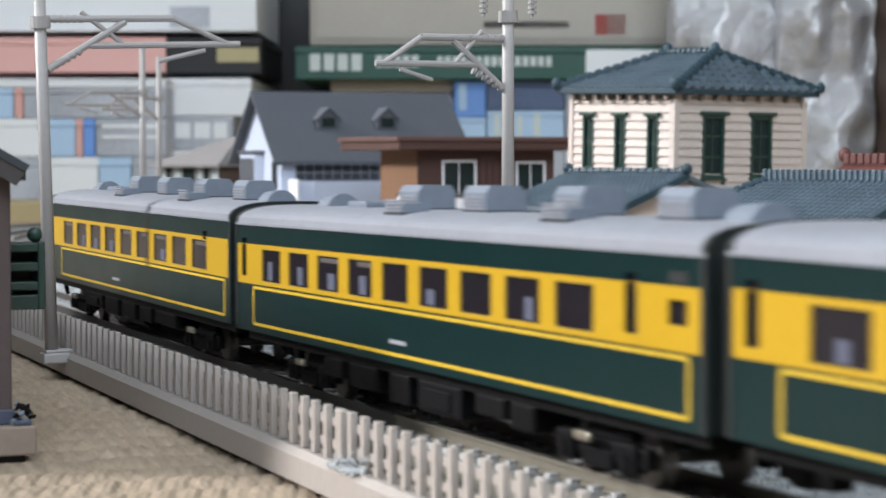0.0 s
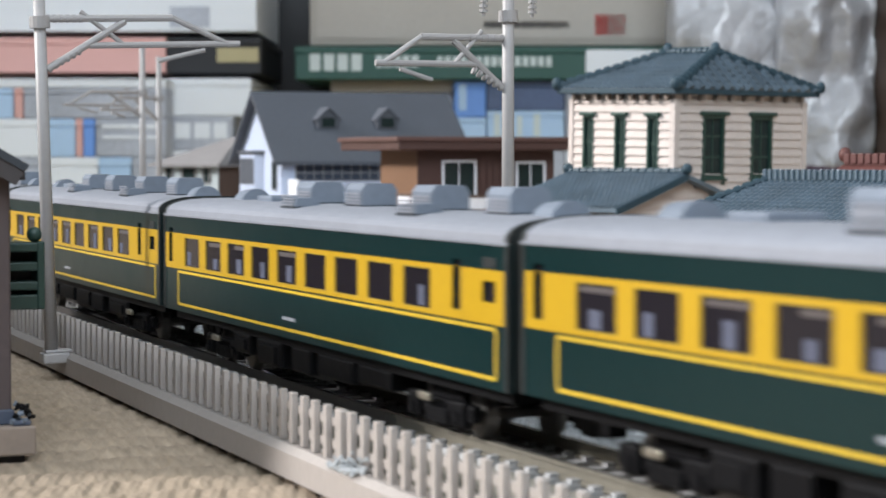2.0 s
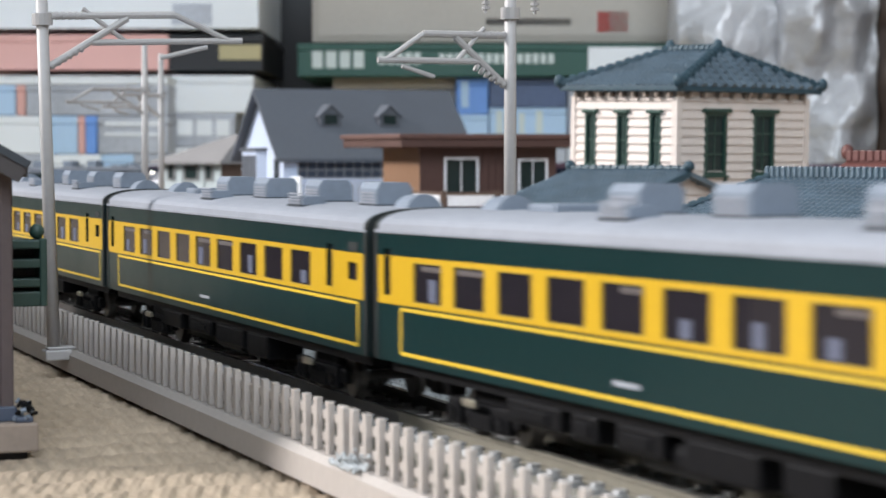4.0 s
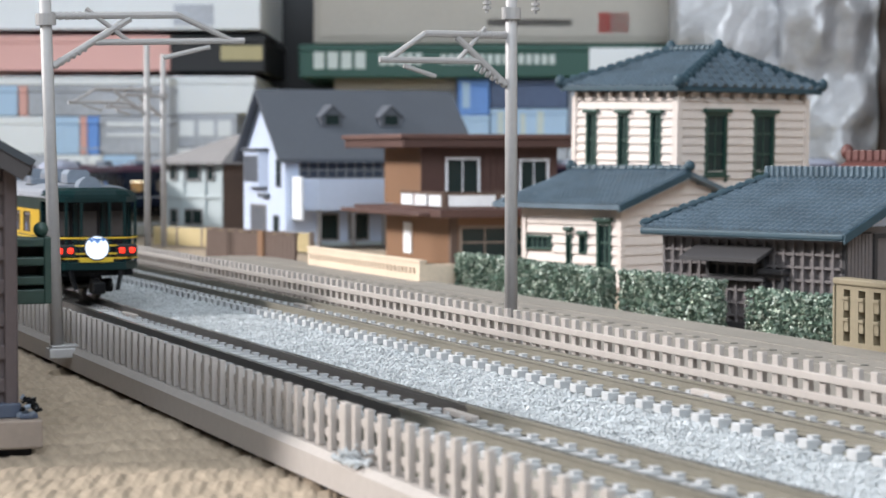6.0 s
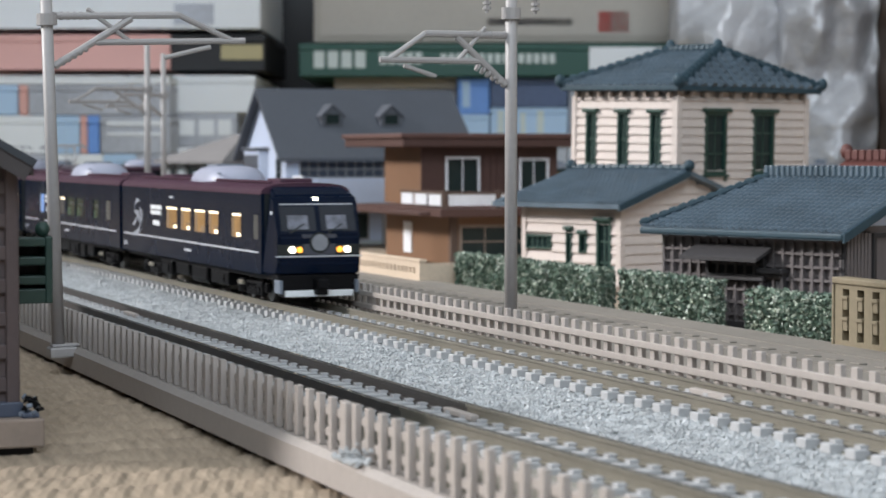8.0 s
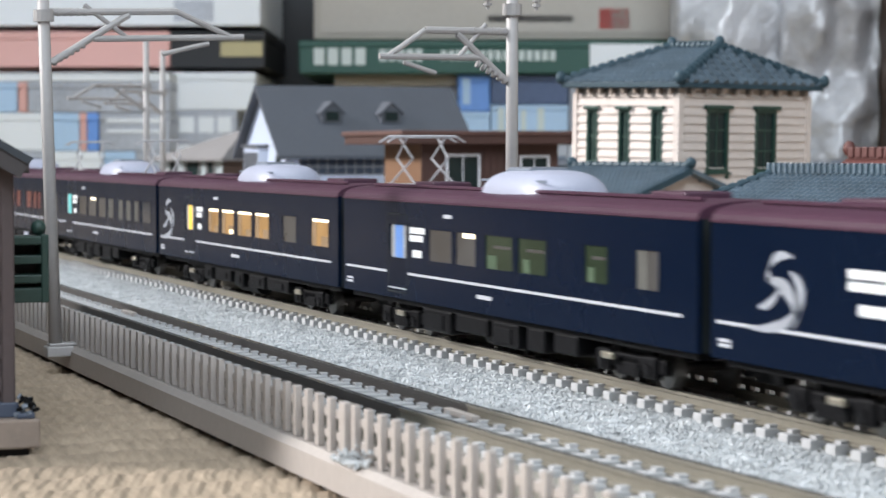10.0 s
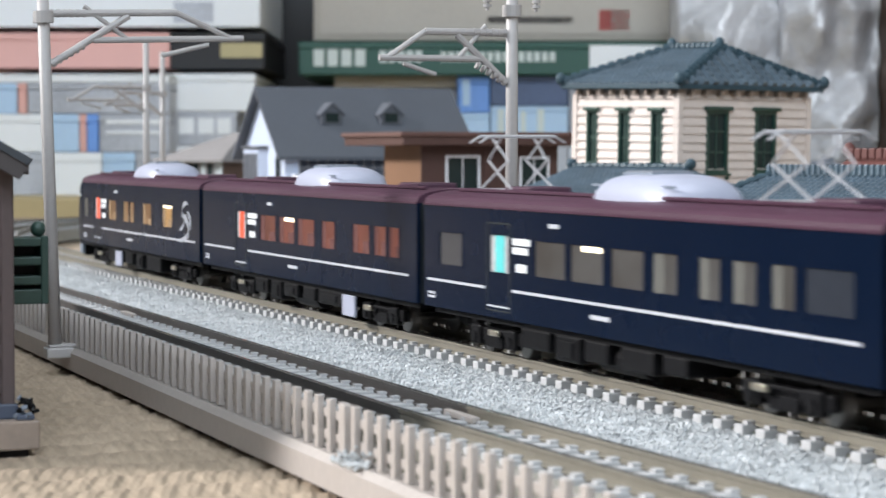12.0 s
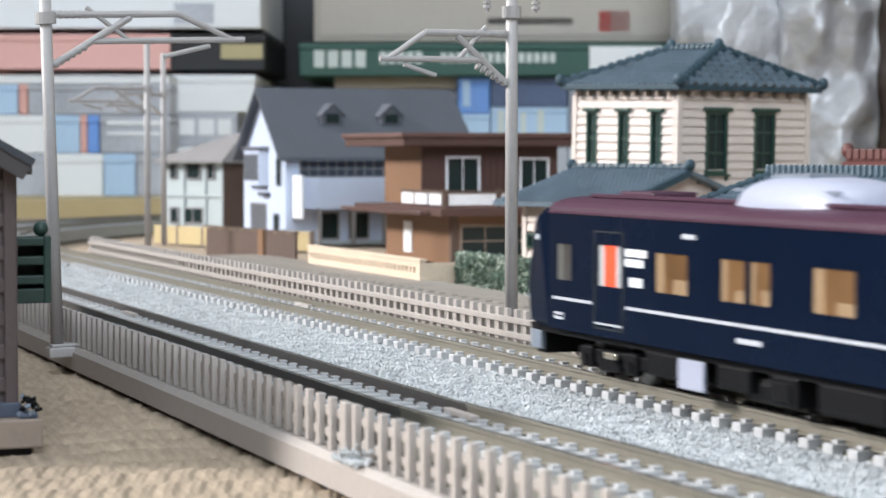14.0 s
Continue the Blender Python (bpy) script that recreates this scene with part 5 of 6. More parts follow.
def lattice_house():
    t = thing("lattice_house", at(-395.8, 141.0, 0, 20), "dark grey battened wooden house with blue tiled roof", "house", "model houses")
    w, d, ze, zr = 50.0, 48.0, 22.6, 32.6
    part("plinth", box(B(), -w - 0.5, 0.5, -0.5, d, 0, 1.5), "black_wood", t)
    part("wall", box(B(), -w, 0, 0.4, d, 1.5, ze), "grey_wood", t)
    # raised battens
    k = 0
    x = -w + 0.6
    while x < 0:
        part("batten", box(B(), x - 0.3, x + 0.3, -0.5, 0.45, 1.5, ze), "grey_wood", t)
        x += 2.65
    z = 3.0
    while z < ze:
        part("batten", box(B(), -w, 0, -0.35, 0.42, z - 0.28, z + 0.28), "grey_wood", t)
        z += 2.75
    # window with a pent roof over it
    wdw = opening(t, on_front, -36.0, -19.5, 11.2, 16.6, "black_wood", "inside_dark", (6, 0), 0, 0.4, 1.3, 0.7)
    part("pent_roof", slab_quad(B(), (-39.5, -6.0, 15.6), (-17.5, -6.0, 15.6), (-17.5, 0.4, 18.4), (-39.5, 0.4, 18.4), 0.8), "black_wood", wdw, "small dark pent roof")
    opening(t, on_front, -20.5, -14.0, 2.0, 12.2, "black_wood", "inside_dark", (1, 1), 0.3, 0, 1.4, 0.7)
    part("flank_panel", on_flank(panel(B(), 0.5, 9.0, 3.0, ze - 1.0, -0.8, 0.8, [])), "black_wood", t)
    for k in range(7):
        part("flank_board", on_flank(box(B(), 1.0 + k * 1.15, 1.9 + k * 1.15, -1.15, -0.7, 3.2, ze - 1.4)), "grey_wood", t)
    part("flank_door", on_flank(panel(B(), 10.5, 21.0, 2.0, ze - 1.5, -0.6, 1.0, [(11.5, 20.0, 3.0, ze - 2.5)])), "black_wood", t)
    part("gable", on_flank(prism(B(), [(0.5, ze), (d - 0.5, ze), (d / 2, zr - 1.2)], "y", 0.2, 1.0)), "house_blue", t, "pale bluish gable")
    o = 3.6
    hip = 11.0
    E = [(-w - o, -o, ze - 1.2), (o, -o, ze - 1.2), (o, d / 2, zr), (-w + hip, d / 2, zr)]
    roof = part("roof", slab_quad(B(), *E, 1.5), "tile_blue", t, "blue-grey tiled roof slope")
    bm = slab_quad(B(), (-w - o, d + o, ze - 1.2), (-w - o, -o, ze - 1.2), (-w + hip, d / 2, zr), (-w + hip, d / 2 + 0.1, zr), 1.5)
    part("roof_hip", bm, "tile_blue", roof)
    part("roof_slope", slab_quad(B(), (-w + hip, d / 2, zr), (o, d / 2, zr), (o, d + o, ze - 1.2), (-w - o, d + o, ze - 1.2), 1.5), "tile_blue", roof)
    part("roof_tiles", tile_field(B(), E[0], E[1], E[3], E[2], 34, 15, 0.62), "tile_blue", roof, kind="stuff")
    part("ridge_beam", box(B(), -w + hip - 1.5, o + 0.5, d / 2 - 1.2, d / 2 + 1.2, zr - 0.5, zr + 2.2, 0.3), "tile_blue_dark", roof)
    bm = B()
    for k in range(26):
        xx = -w + hip - 1 + k * 1.62
        box(bm, xx, xx + 0.8, d / 2 - 1.5, d / 2 + 1.5, zr + 0.2, zr + 2.5, 0.15)
    part("ridge_tiles", bm, "tile_blue", roof, kind="stuff")
    part("hip_tiles", ridge_caps(B(), (-w - o, -o, ze - 0.4), (-w + hip, d / 2, zr + 0.6), 14, 0.8), "tile_blue_dark", roof)
    part("eaves_edge", box(B(), -w - o, o, -o - 0.35, -o + 0.5, ze - 2.5, ze - 1.3, 0.3), "tile_blue_dark", roof)
    part("barge_board", slab_quad(B(), (o, -o, ze - 1.3), (o + 0.5, -o, ze - 1.3), (o + 0.5, d / 2, zr - 0.1), (o, d / 2, zr - 0.1), 1.9), "tile_blue_dark", roof)


def blue_house():
    t = thing("gabled_house", at(-863.7, 163.1), "pale blue two-storey house with steep slate-grey roof", "house", "model houses")
    w, d, ze, zr = 62.0, 80.0, 39.0, 64.0
    part("plinth", box(B(), -w, 0, 0, d, 0, 1.5), "house_grey", t)
    part("wall", prism(B(), [(-w, 1.5), (0, 1.5), (0, ze), (-w / 2, zr - 1.0), (-w, ze)], "y", 0, d), "house_blue", t)
    bay = part("bay_window", prism(B(), [(-52, 0.2), (-49, -3.5), (-27, -3.5), (-24, 0.2)], "z", 24.0, 39.0), "house_blue", t)
    for k in range(3):
        part("pane", box(B(), -48.5 + k * 7.2, -42.2 + k * 7.2, -3.75, -3.45, 26.0, 37.0), "slate", bay)
    part("bay_roof", prism(B(), [(-53, 0.2), (-49.5, -4.5), (-26.5, -4.5), (-23, 0.2)], "z", 39.0, 40.2), "slate", bay)
    opening(t, on_front, -12.0, -5.5, 24.0, 36.0, "slate", "pane_dark", (0, 1))
    opening(t, on_front, -50.0, -27.0, 3.5, 16.5, "slate_light", "slate", (3, 0))
    opening(t, on_front, -16.0, -8.5, 3.0, 12.5, "slate", "pane_dark", (0, 0))
    part("vent_hood", box(B(), -34, -22, -2.0, 0.1, 19.5, 21.2, 0.3), "slate", t)
    # steep roof with two little dormers
    o = 4.0
    sl = (zr - ze) / (w / 2)
    roof = part("roof", slab_quad(B(), (o, -o, ze - sl * o), (o, d + o, ze - sl * o), (-w / 2, d + o, zr + 1), (-w / 2, -o, zr + 1), 1.6), "slate", t, "steep slate-grey roof slope")
    part("roof_slope", slab_quad(B(), (-w - o, -o, ze - sl * o), (-w / 2, -o, zr + 1), (-w / 2, d + o, zr + 1), (-w - o, d + o, ze - sl * o), 1.6), "slate", roof)
    for y in (24.0, 50.0):
        bm = prism(B(), [(y - 4.5, 49.0), (y + 4.5, 49.0), (y + 4.5, 54.0), (y, 57.5), (y - 4.5, 54.0)], "x", -22.0, -11.5)
        dm = part("dormer", bm, "slate", roof)
        part("dormer_roof", slab_quad(B(), (-10.5, y - 5.4, 53.2), (-10.5, y, 58.2), (-24, y, 58.2), (-24, y - 5.4, 53.2), 0.6), "slate", dm)
        part("dormer_roof", slab_quad(B(), (-10.5, y, 58.2), (-10.5, y + 5.4, 53.2), (-24, y + 5.4, 53.2), (-24, y, 58.2), 0.6), "slate", dm)
        part("dormer_pane", box(B(), -11.6, -11.2, y - 2.8, y + 2.8, 50.0, 53.8), "pane_dark", dm)
    opening(t, on_flank, 6.0, 46.0, 27.6, 38.0, "slate_light", "pane_slate", (9, 2), 0, 0, 0.5, 0.5)
    part("balcony", prism(B(), [(0, 4.0), (9.0, 4.0), (13.0, 10.0), (13.0, 60.0), (0, 60.0)], "z", 15.0, 27.5), "house_blue", t, "rounded pale blue balcony front")
    part("balcony_screen", box(B(), 0.2, 13.0, 2.6, 3.9, 11.0, 28.5, 0.3), "white_rail", t)
    for y0 in (14.0, 27.0, 42.0):
        opening(t, on_flank, y0, y0 + 9.0, 2.0, 13.5, "slate_light", "pane_dark", (0, 0))
    for y in (10.0, 24.5, 38.0, 56.0):
        part("porch_post", box(B(), 11.0, 12.5, y, y + 1.5, 0, 15.0), "slate_light", t)


def brown_house():
    t = thing("flat_roof_house", at(-694.8, 170.7), "brown two-storey flat-roofed house with white-railed balcony", "house", "model houses")
    part("lower_wall", box(B(), -67.0, 0, 0, 44, 0, 16.5), "brown_panel", t)
    part("side_light", box(B(), -47, -39, -0.5, 0.2, 2.5, 13.5), "white_rail", t, "white upright panel")
    part("canopy", box(B(), -80.0, 10.0, -8.0, 56, 16.4, 19.2, 0.3), "dark_brown", t)
    part("canopy_edge", box(B(), -84.0, 0.0, -12.0, -7.6, 16.6, 18.0, 0.3), "dark_brown", t)
    part("corner_post", box(B(), -1.8, 0.4, -0.4, 2.0, 0, 16.4), "wall_brown", t)
    opening(t, on_flank, 2.5, 40.0, 2.0, 13.5, "plinth", "pane_dark", (3, 1), 0, 0, 0.6, 1.0)
    # upper storey, set back behind the balcony
    part("upper_wall", box(B(), -95.0, -55.4, 9.3, 63.0, 19.2, 40.0), "brown_panel", t)
    part("upper_front", on_flank(box(B(), 9.3, 63.0, 54.8, 55.4, 19.2, 40.0)), "dark_brown", t)
    turn = lambda bm: tilt(on_flank(bm), Matrix.Translation((-54.8, 0, 0)))
    opening(t, turn, 18.5, 32.0, 22.0, 36.5, "white_rail", "pane_dark", (1, 0), 0, 0, 0.6, 0.9)
    opening(t, turn, 47.5, 59.5, 22.0, 36.0, "white_rail", "pane_dark", (1, 0), 0, 0, 0.6, 0.9)
    for k in range(5):
        part("front_panel", turn(box(B(), 33.5 + k * 2.6, 35.6 + k * 2.6, -0.5, 0.1, 20.0, 39.0)), "dark_brown", t)
    part("roof", box(B(), -112.0, -46.0, -1.0, 70.0, 40.0, 44.4, 0.4), "dark_brown", t, "flat dark brown roof slab")
    part("roof_edge", box(B(), -113.0, -45.0, -2.0, 71.0, 43.2, 44.9, 0.3), "roof_brown", t)
    bm = B()
    rl = part("balcony_rail", box(B(), -34.0, 8.0, -6.4, -5.6, 24.0, 25.0), "wall_brown", t)
    for k in range(3):
        part("rail_panel", box(B(), -33.0 + k * 13.6, -21.6 + k * 13.6, -6.3, -5.9, 20.2, 24.0), "white_rail", rl, "white translucent panel")
    part("front_rail", box(B(), 7.2, 8.0, -6.0, 52.0, 24.0, 25.0), "wall_brown", rl)
    for k in range(3):
        part("front_rail_panel", box(B(), 7.3, 7.7, -4.0 + k * 19, 13.0 + k * 19, 20.2, 24.0), "white_rail", rl)
        part("rail_post", box(B(), 7.0, 8.2, -6.2 + k * 19, -4.6 + k * 19, 19.2, 25.4), "wall_brown", rl)


def grey_villa():
    t = thing("hipped_house", at(-970.7, 166.0, 0, 25), "pale grey-green two-storey house with low grey roof", "house", "model houses")
    w, d, ze, zr = 42.0, 26.0, 34.0, 46.5
    part("wall", box(B(), -w, 0, 0.3, d, 0, ze), "house_grey", t)
    part("dark_side", on_flank(box(B(), 0, d, -0.6, 0.1, 0, ze)), "wall_brown", t, "plain darker side face")
    for x0 in (-w + 4, -w + 16, -w + 31):
        opening(t, on_front, x0, x0 + (5 if x0 != -w + 16 else 10), 25.5, 33.0, "slate_light", "pane_dark", (0, 0), 0, 0, 0.5, 0.6)
    opening(t, on_front, -w + 4, -w + 10, 5.0, 12.5, "slate_light", "pane_dark", (0, 0))
    opening(t, on_front, -w + 13, -w + 28, 5.0, 12.5, "slate_light", "pane_dark", (1, 0))
    for x in (-w + 13.0, -w + 28.5, -1.5):
        part("pilaster", box(B(), x, x + 1.6, -0.6, 0.4, 0, ze), "house_grey", t)
    part("floor_band", box(B(), -w, 0, -0.5, 0.4, 17.5, 18.6), "house_grey", t)
    o = 4.0
    v = [(-w - o, -o, ze), (o, -o, ze), (o, d + o, ze), (-w - o, d + o, ze)]
    r = (-9.0, d * 0.6, zr)
    bm = B()
    vs = [bm.verts.new(p) for p in v]
    ap, ap2 = bm.verts.new(r), bm.verts.new((-4.0, d * 0.6, zr))
    for q in ((vs[0], vs[1], ap2, ap), (vs[1], vs[2], ap2), (vs[2], vs[3], ap, ap2), (vs[3], vs[0], ap), (vs[3], vs[2], vs[1], vs[0])):
        bm.faces.new(q)
    bmesh.ops.recalc_face_normals(bm, faces=bm.faces)
    part("roof", bm, "slate_light", t)
    part("eaves_board", box(B(), -w - o, o, -o, d + o, ze - 1.0, ze - 0.02), "slate_light", t)


def red_roof():
    t = thing("red_tiled_house", at(-467.0, 172.0, 1.5, 13.5), "low house behind with dark red tiled ridge", "house", "model houses")
    part("wall", box(B(), 0, 36, 4, 30, -2.4, 26), "wall_brown", t)
    part("roof", prism(B(), [(0, 25.5), (34, 25.5), (17, 34.5)], "x", -1, 37), "brick_red", t)
    rb = part("ridge", box(B(), 0, 36, 16, 18, 34.0, 36.6, 0.3), "brick_red", t)
    for k in range(15):
        part("ridge_tile", box(B(), 0.2 + k * 2.4, 2.1 + k * 2.4, 15.6, 18.4, 34.6, 37.2, 0.25), "brick_red", rb)
    for x in (-0.5, 36.5):
        part("finial", ball(B(), (x, 17, 36.8), 1.6, 10, 1.2), "brick_red", t, smooth=True)


clapboard_tower()
clapboard_annex()
lattice_house()
blue_house()
brown_house()
grey_villa()
red_roof()


# ---- garden hedges and walls ----
def hedge(x0, x1, y, h, depth, seed):
    t = thing("hedge", at(x0, y), "clipped dark green foam hedge with pale flecks", "hedge", "garden hedges")
    rnd = random.Random(seed)
    ln = x1 - x0
    bm = box(B(), 0.6, ln - 0.6, 0.6, depth - 0.6, 0, h - 0.6, 0.8)
    part("core", bm, "hedge", t)
    for material, count, big in (("hedge", int(ln * 24), 1.25), ("hedge_light", int(ln * 22), 0.85)):
        verts, faces = [], []
        for _ in range(count):
            f = rnd.random()
            if f < 0.6:
                p = (rnd.uniform(0, ln), rnd.uniform(-0.3, 0.7), rnd.uniform(0.2, h))
            elif f < 0.8:
                p = (rnd.uniform(0, ln), rnd.uniform(0, depth), h + rnd.uniform(-0.7, 0.25))
            else:
                p = (ln + rnd.uniform(-0.7, 0.3), rnd.uniform(0, depth), rnd.uniform(0.2, h))
            bump_out = 0.5 * math.sin(p[0] * 1.1 + seed) - 0.25
            q = Euler((rnd.uniform(-1.2, 1.2), rnd.uniform(-1.2, 1.2), rnd.uniform(0, 6.3)))
            s = big * rnd.uniform(0.5, 1.15)
            base = len(verts)
            for c in ((-0.5, -0.25, 0), (0.1, -0.5, 0.25), (0.6, 0.1, 0), (0.1, 0.5, 0.25), (-0.3, 0.1, -0.5)):
                v = Vector(c) * s
                v.rotate(q)
                verts.append(((p[0] + v.x) * MM, (p[1] + v.y + (bump_out if f < 0.6 else 0)) * MM, max(0.0, p[2] + v.z) * MM))
            faces += [(base, base + 1, base + 2), (base, base + 2, base + 3), (base, base + 4, base + 1), (base + 2, base + 4, base + 3)]
        me = bpy.data.meshes.new("leaf_clumps")
        me.from_pydata(verts, [], faces)
        me.materials.append(M[material])
        ob = new("leaf_clumps", me)
        ob.parent = t
        ob["kind"] = "stuff"
    return t


hedge(-556, -464, 118, 10.8, 4.0, 1)
hedge(-455, -411, 119, 11.0, 3.6, 2)
hedge(-397, -352, 120, 10.2, 5.0, 3)


def walkway():
    t = thing("walkway", at(0, 0), "flat beige slotted strip between fence and hedges", "walkway", kind="structure")
    part("strip", box(B(), -720, -222, 52.5, 112, -0.6, 3.4, 0.3), "walkway", t)
    for y in (64, 88, 100):
        part("joint_line", box(B(), -720, -222, y, y + 0.8, 3.38, 3.55), "walkway", t)
    rnd = random.Random(7)
    first = None
    for k in range(50):
        x = -600 + k * 7.4
        if first is None:
            first = part("slot_cover", box(B(), -1.6, 1.6, 93.0, 94.6, 3.35, 3.7, 0.15), "walkway", t)
            first.matrix_basis = at(x, 0)
        else:
            sharer("slot_cover", first, t, x, rnd.uniform(-0.3, 0.3))


walkway()


def panel_fence():
    t = thing("panel_fence", at(-346, 110, 3.4), "ochre moulded panel fence", "fence")
    part("frame", panel(B(), 0, 70, 0, 11.0, 0, 1.6, [(2.6 + 5.0 * k, 4.9 + 5.0 * k, 0.9, 10.2) for k in range(13)]), "crate_ochre", t)
    part("back_panel", box(B(), 0.5, 69.5, 1.62, 2.2, 0.3, 10.2), "crate_ochre", t)
    part("top_rail", box(B(), -0.5, 70.5, -0.5, 2.8, 11.0, 12.2, 0.3), "crate_ochre", t)
    part("end_board", box(B(), -0.6, -0.02, -0.3, 14, 0, 10.8), "crate_ochre", t)
    for k in range(13):
        for z in (2.6, 6.4):
            part("cleat", box(B(), 2.55 + 5.0 * k, 4.0 + 5.0 * k, 0.1, 1.5, z, z + 2.4, 0.15), "crate_ochre", t)
            part("cleat_peg", box(B(), 2.55 + 5.0 * k, 4.5 + 5.0 * k, -0.3, 1.2, z + 1.9, z + 2.5, 0.1), "crate_ochre", t)


def pierced_wall():
    t = thing("garden_wall", at(-657, 108, 0), "beige block garden wall with a row of small openings", "wall")
    part("wall_face", panel(B(), 0, 100, 0, 8.4, 0, 1.8, [(2.0 + 3.1 * k, 3.7 + 3.1 * k, 5.2, 6.9) for k in range(31)]), "wall_beige", t)
    part("wall_return", box(B(), 98.2, 100, 1.82, 42, 0, 8.0), "wall_beige", t)
    part("coping", box(B(), -0.4, 100.4, -0.3, 2.1, 8.4, 9.1, 0.15), "wall_beige", t)
    part("backing", box(B(), 0.3, 98, 2.6, 3.2, 0, 7.6), "plinth", t)


def plank_fence():
    t = thing("garden_fence", at(-762, 103, 0, 8), "dark brown plank garden fence", "fence")
    for k in range(24):
        part("plank", box(B(), k * 3.1, k * 3.1 + 2.9, 0, 1.0, 0, 11.0 + 0.15 * (k % 3), 0.15), "wall_brown", t)
    part("top_rail", box(B(), -0.3, 74.5, -0.3, 1.3, 11.3, 12.0), "wall_brown", t)
    part("gate_post", box(B(), 46.5, 50.5, -1.0, 1.6, 0, 12.0, 0.2), "brown_panel", t, "reddish-brown gate post")


def straw_wall():
    t = thing("low_wall", at(-905, 118, 0, 20), "straw-coloured low garden wall in panels", "wall")
    for k in range(6):
        part("wall_panel", box(B(), k * 18.0, k * 18.0 + 17.0, 0, 1.6, 0, 7.5, 0.3), "wall_straw", t)
        part("wall_post", box(B(), k * 18.0 + 17.0, k * 18.0 + 18.0, -0.3, 1.9, 0, 7.9, 0.2), "plinth", t)


panel_fence()
pierced_wall()
plank_fence()
straw_wall()


# ---- brick hut at the near edge ----
def brick_hut():
    t = thing("brick_hut", at(-281, -48.5), "dark brick hut with overhanging roof on a plinth, unseen length added for shade", "hut")
    # only the near end is known; the unseen length is added to block light
    part("plinth", box(B(), -206, 2.8, -34, 2.7, 0.6, 4.3, 0.3), "plinth", t, "pale brown plinth")
    # set back and black, for the shadow line below the plinth
    part("footing", box(B(), -204, 0.5, -32, 1.6, -1.2, 0.62), "black_wood", t)
    part("core", box(B(), -200, -1.0, -28, -1.0, 2.6, 37.0), "brick", t)
    first = None
    for row in range(16):
        for k in range(5):
            y = -25.0 + k * 5.4 + (2.7 if row % 2 else 0)
            if y > -2:
                continue
            if first is None:
                first = part("brick", box(B(), -0.5, 0.5, -2.5, 2.5, -0.95, 0.95, 0.2), "brick", t)
                first.matrix_basis = at(-0.9, y, 4.2 + row * 2.1)
            else:
                sharer("brick", first, t, -0.9 + random.uniform(-0.1, 0.1), y, 4.2 + row * 2.1)
    for row in range(16):
        for k in range(8):
            x = -3.2 - k * 5.4 - (2.7 if row % 2 else 0)
            ob = sharer("brick", first, t, x, -0.9 + random.uniform(-0.1, 0.1), 4.2 + row * 2.1, 90)
    part("quoin", box(B(), -1.6, 0.1, -1.6, 0.1, 2.6, 36.0, 0.3), "brick", t)
    roof = part("roof", slab_quad(B(), (3.0, 1.5, 36.5), (-205, 1.5, 36.5), (-205, -14, 45.3), (3.0, -14, 45.3), 1.4), "shed_roof", t, "dark grey overhanging roof")
    part("roof_slope", slab_quad(B(), (3.0, -14, 45.3), (-205, -14, 45.3), (-205, -32, 36.5), (3.0, -32, 36.5), 1.4), "shed_roof", roof)
    part("barge_board", prism(B(), [(1.7, 36.75), (0.2, 34.5), (-14, 42.6), (-14, 45.7)], "x", 3.05, 3.8), "shed_roof", roof)
    part("eave_trim", prism(B(), [(1.85, 37.0), (1.1, 36.3), (-14, 45.0), (-14, 46.0)], "x", 3.82, 4.1), "grille_dark", roof)
    part("wall_base", box(B(), -200, 0.5, -28, 0.4, 4.3, 6.2, 0.2), "blue_paint", t, "blue-grey painted base course")


brick_hut()


def shutter_box():
    t = thing("green_rack", at(-300, -45.3, -1.6), "dark green slatted rack with a round knob on top", "rack")
    for z in (20.0, 26.0):
        part("wall_bracket", box(B(), -4.4, -3.4, -5.4, -1.0, z, z + 1.0), "signal_green", t)
    part("back", box(B(), -5.0, -4.4, -1.2, 4.6, 19.0, 28.0), "black_wood", t)
    for z in (19.0, 21.6, 24.2, 26.8):
        part("slat", box(B(), -4.4, 0.0, -1.2, 4.6, z, z + (2.0 if z < 20 else 1.2), 0.2), "signal_green", t)
    part("side", box(B(), -4.4, 0.2, 3.8, 4.8, 19.0, 28.2, 0.2), "signal_green", t)
    part("knob", ball(B(), (-1.5, 3.7, 29.1), 1.05, 14), "signal_green", t, smooth=True)


shutter_box()


def small_engine():
    t = thing("scrap_pile", at(-280, -47.5, 4.3), "tiny dark heap of moulded machine parts on a plinth", "scrap pile")
    rnd = random.Random(5)
    part("base_block", box(B(), -1.2, 1.2, -1.1, 1.15, 0, 0.7, 0.2), "blue_paint", t)
    for k in range(26):
        c = Vector((rnd.uniform(-1.0, 1.1), rnd.uniform(-1.0, 1.0), rnd.uniform(0.6, 2.6)))
        d = Vector((rnd.uniform(-0.6, 0.6), rnd.uniform(-0.8, 0.8), rnd.uniform(-0.3, 0.5)))
        part("machine_piece", rod(B(), c, c + d, rnd.uniform(0.18, 0.38), sides=8), "under_black" if rnd.random() < 0.7 else "unit_grey", t)


small_engine()


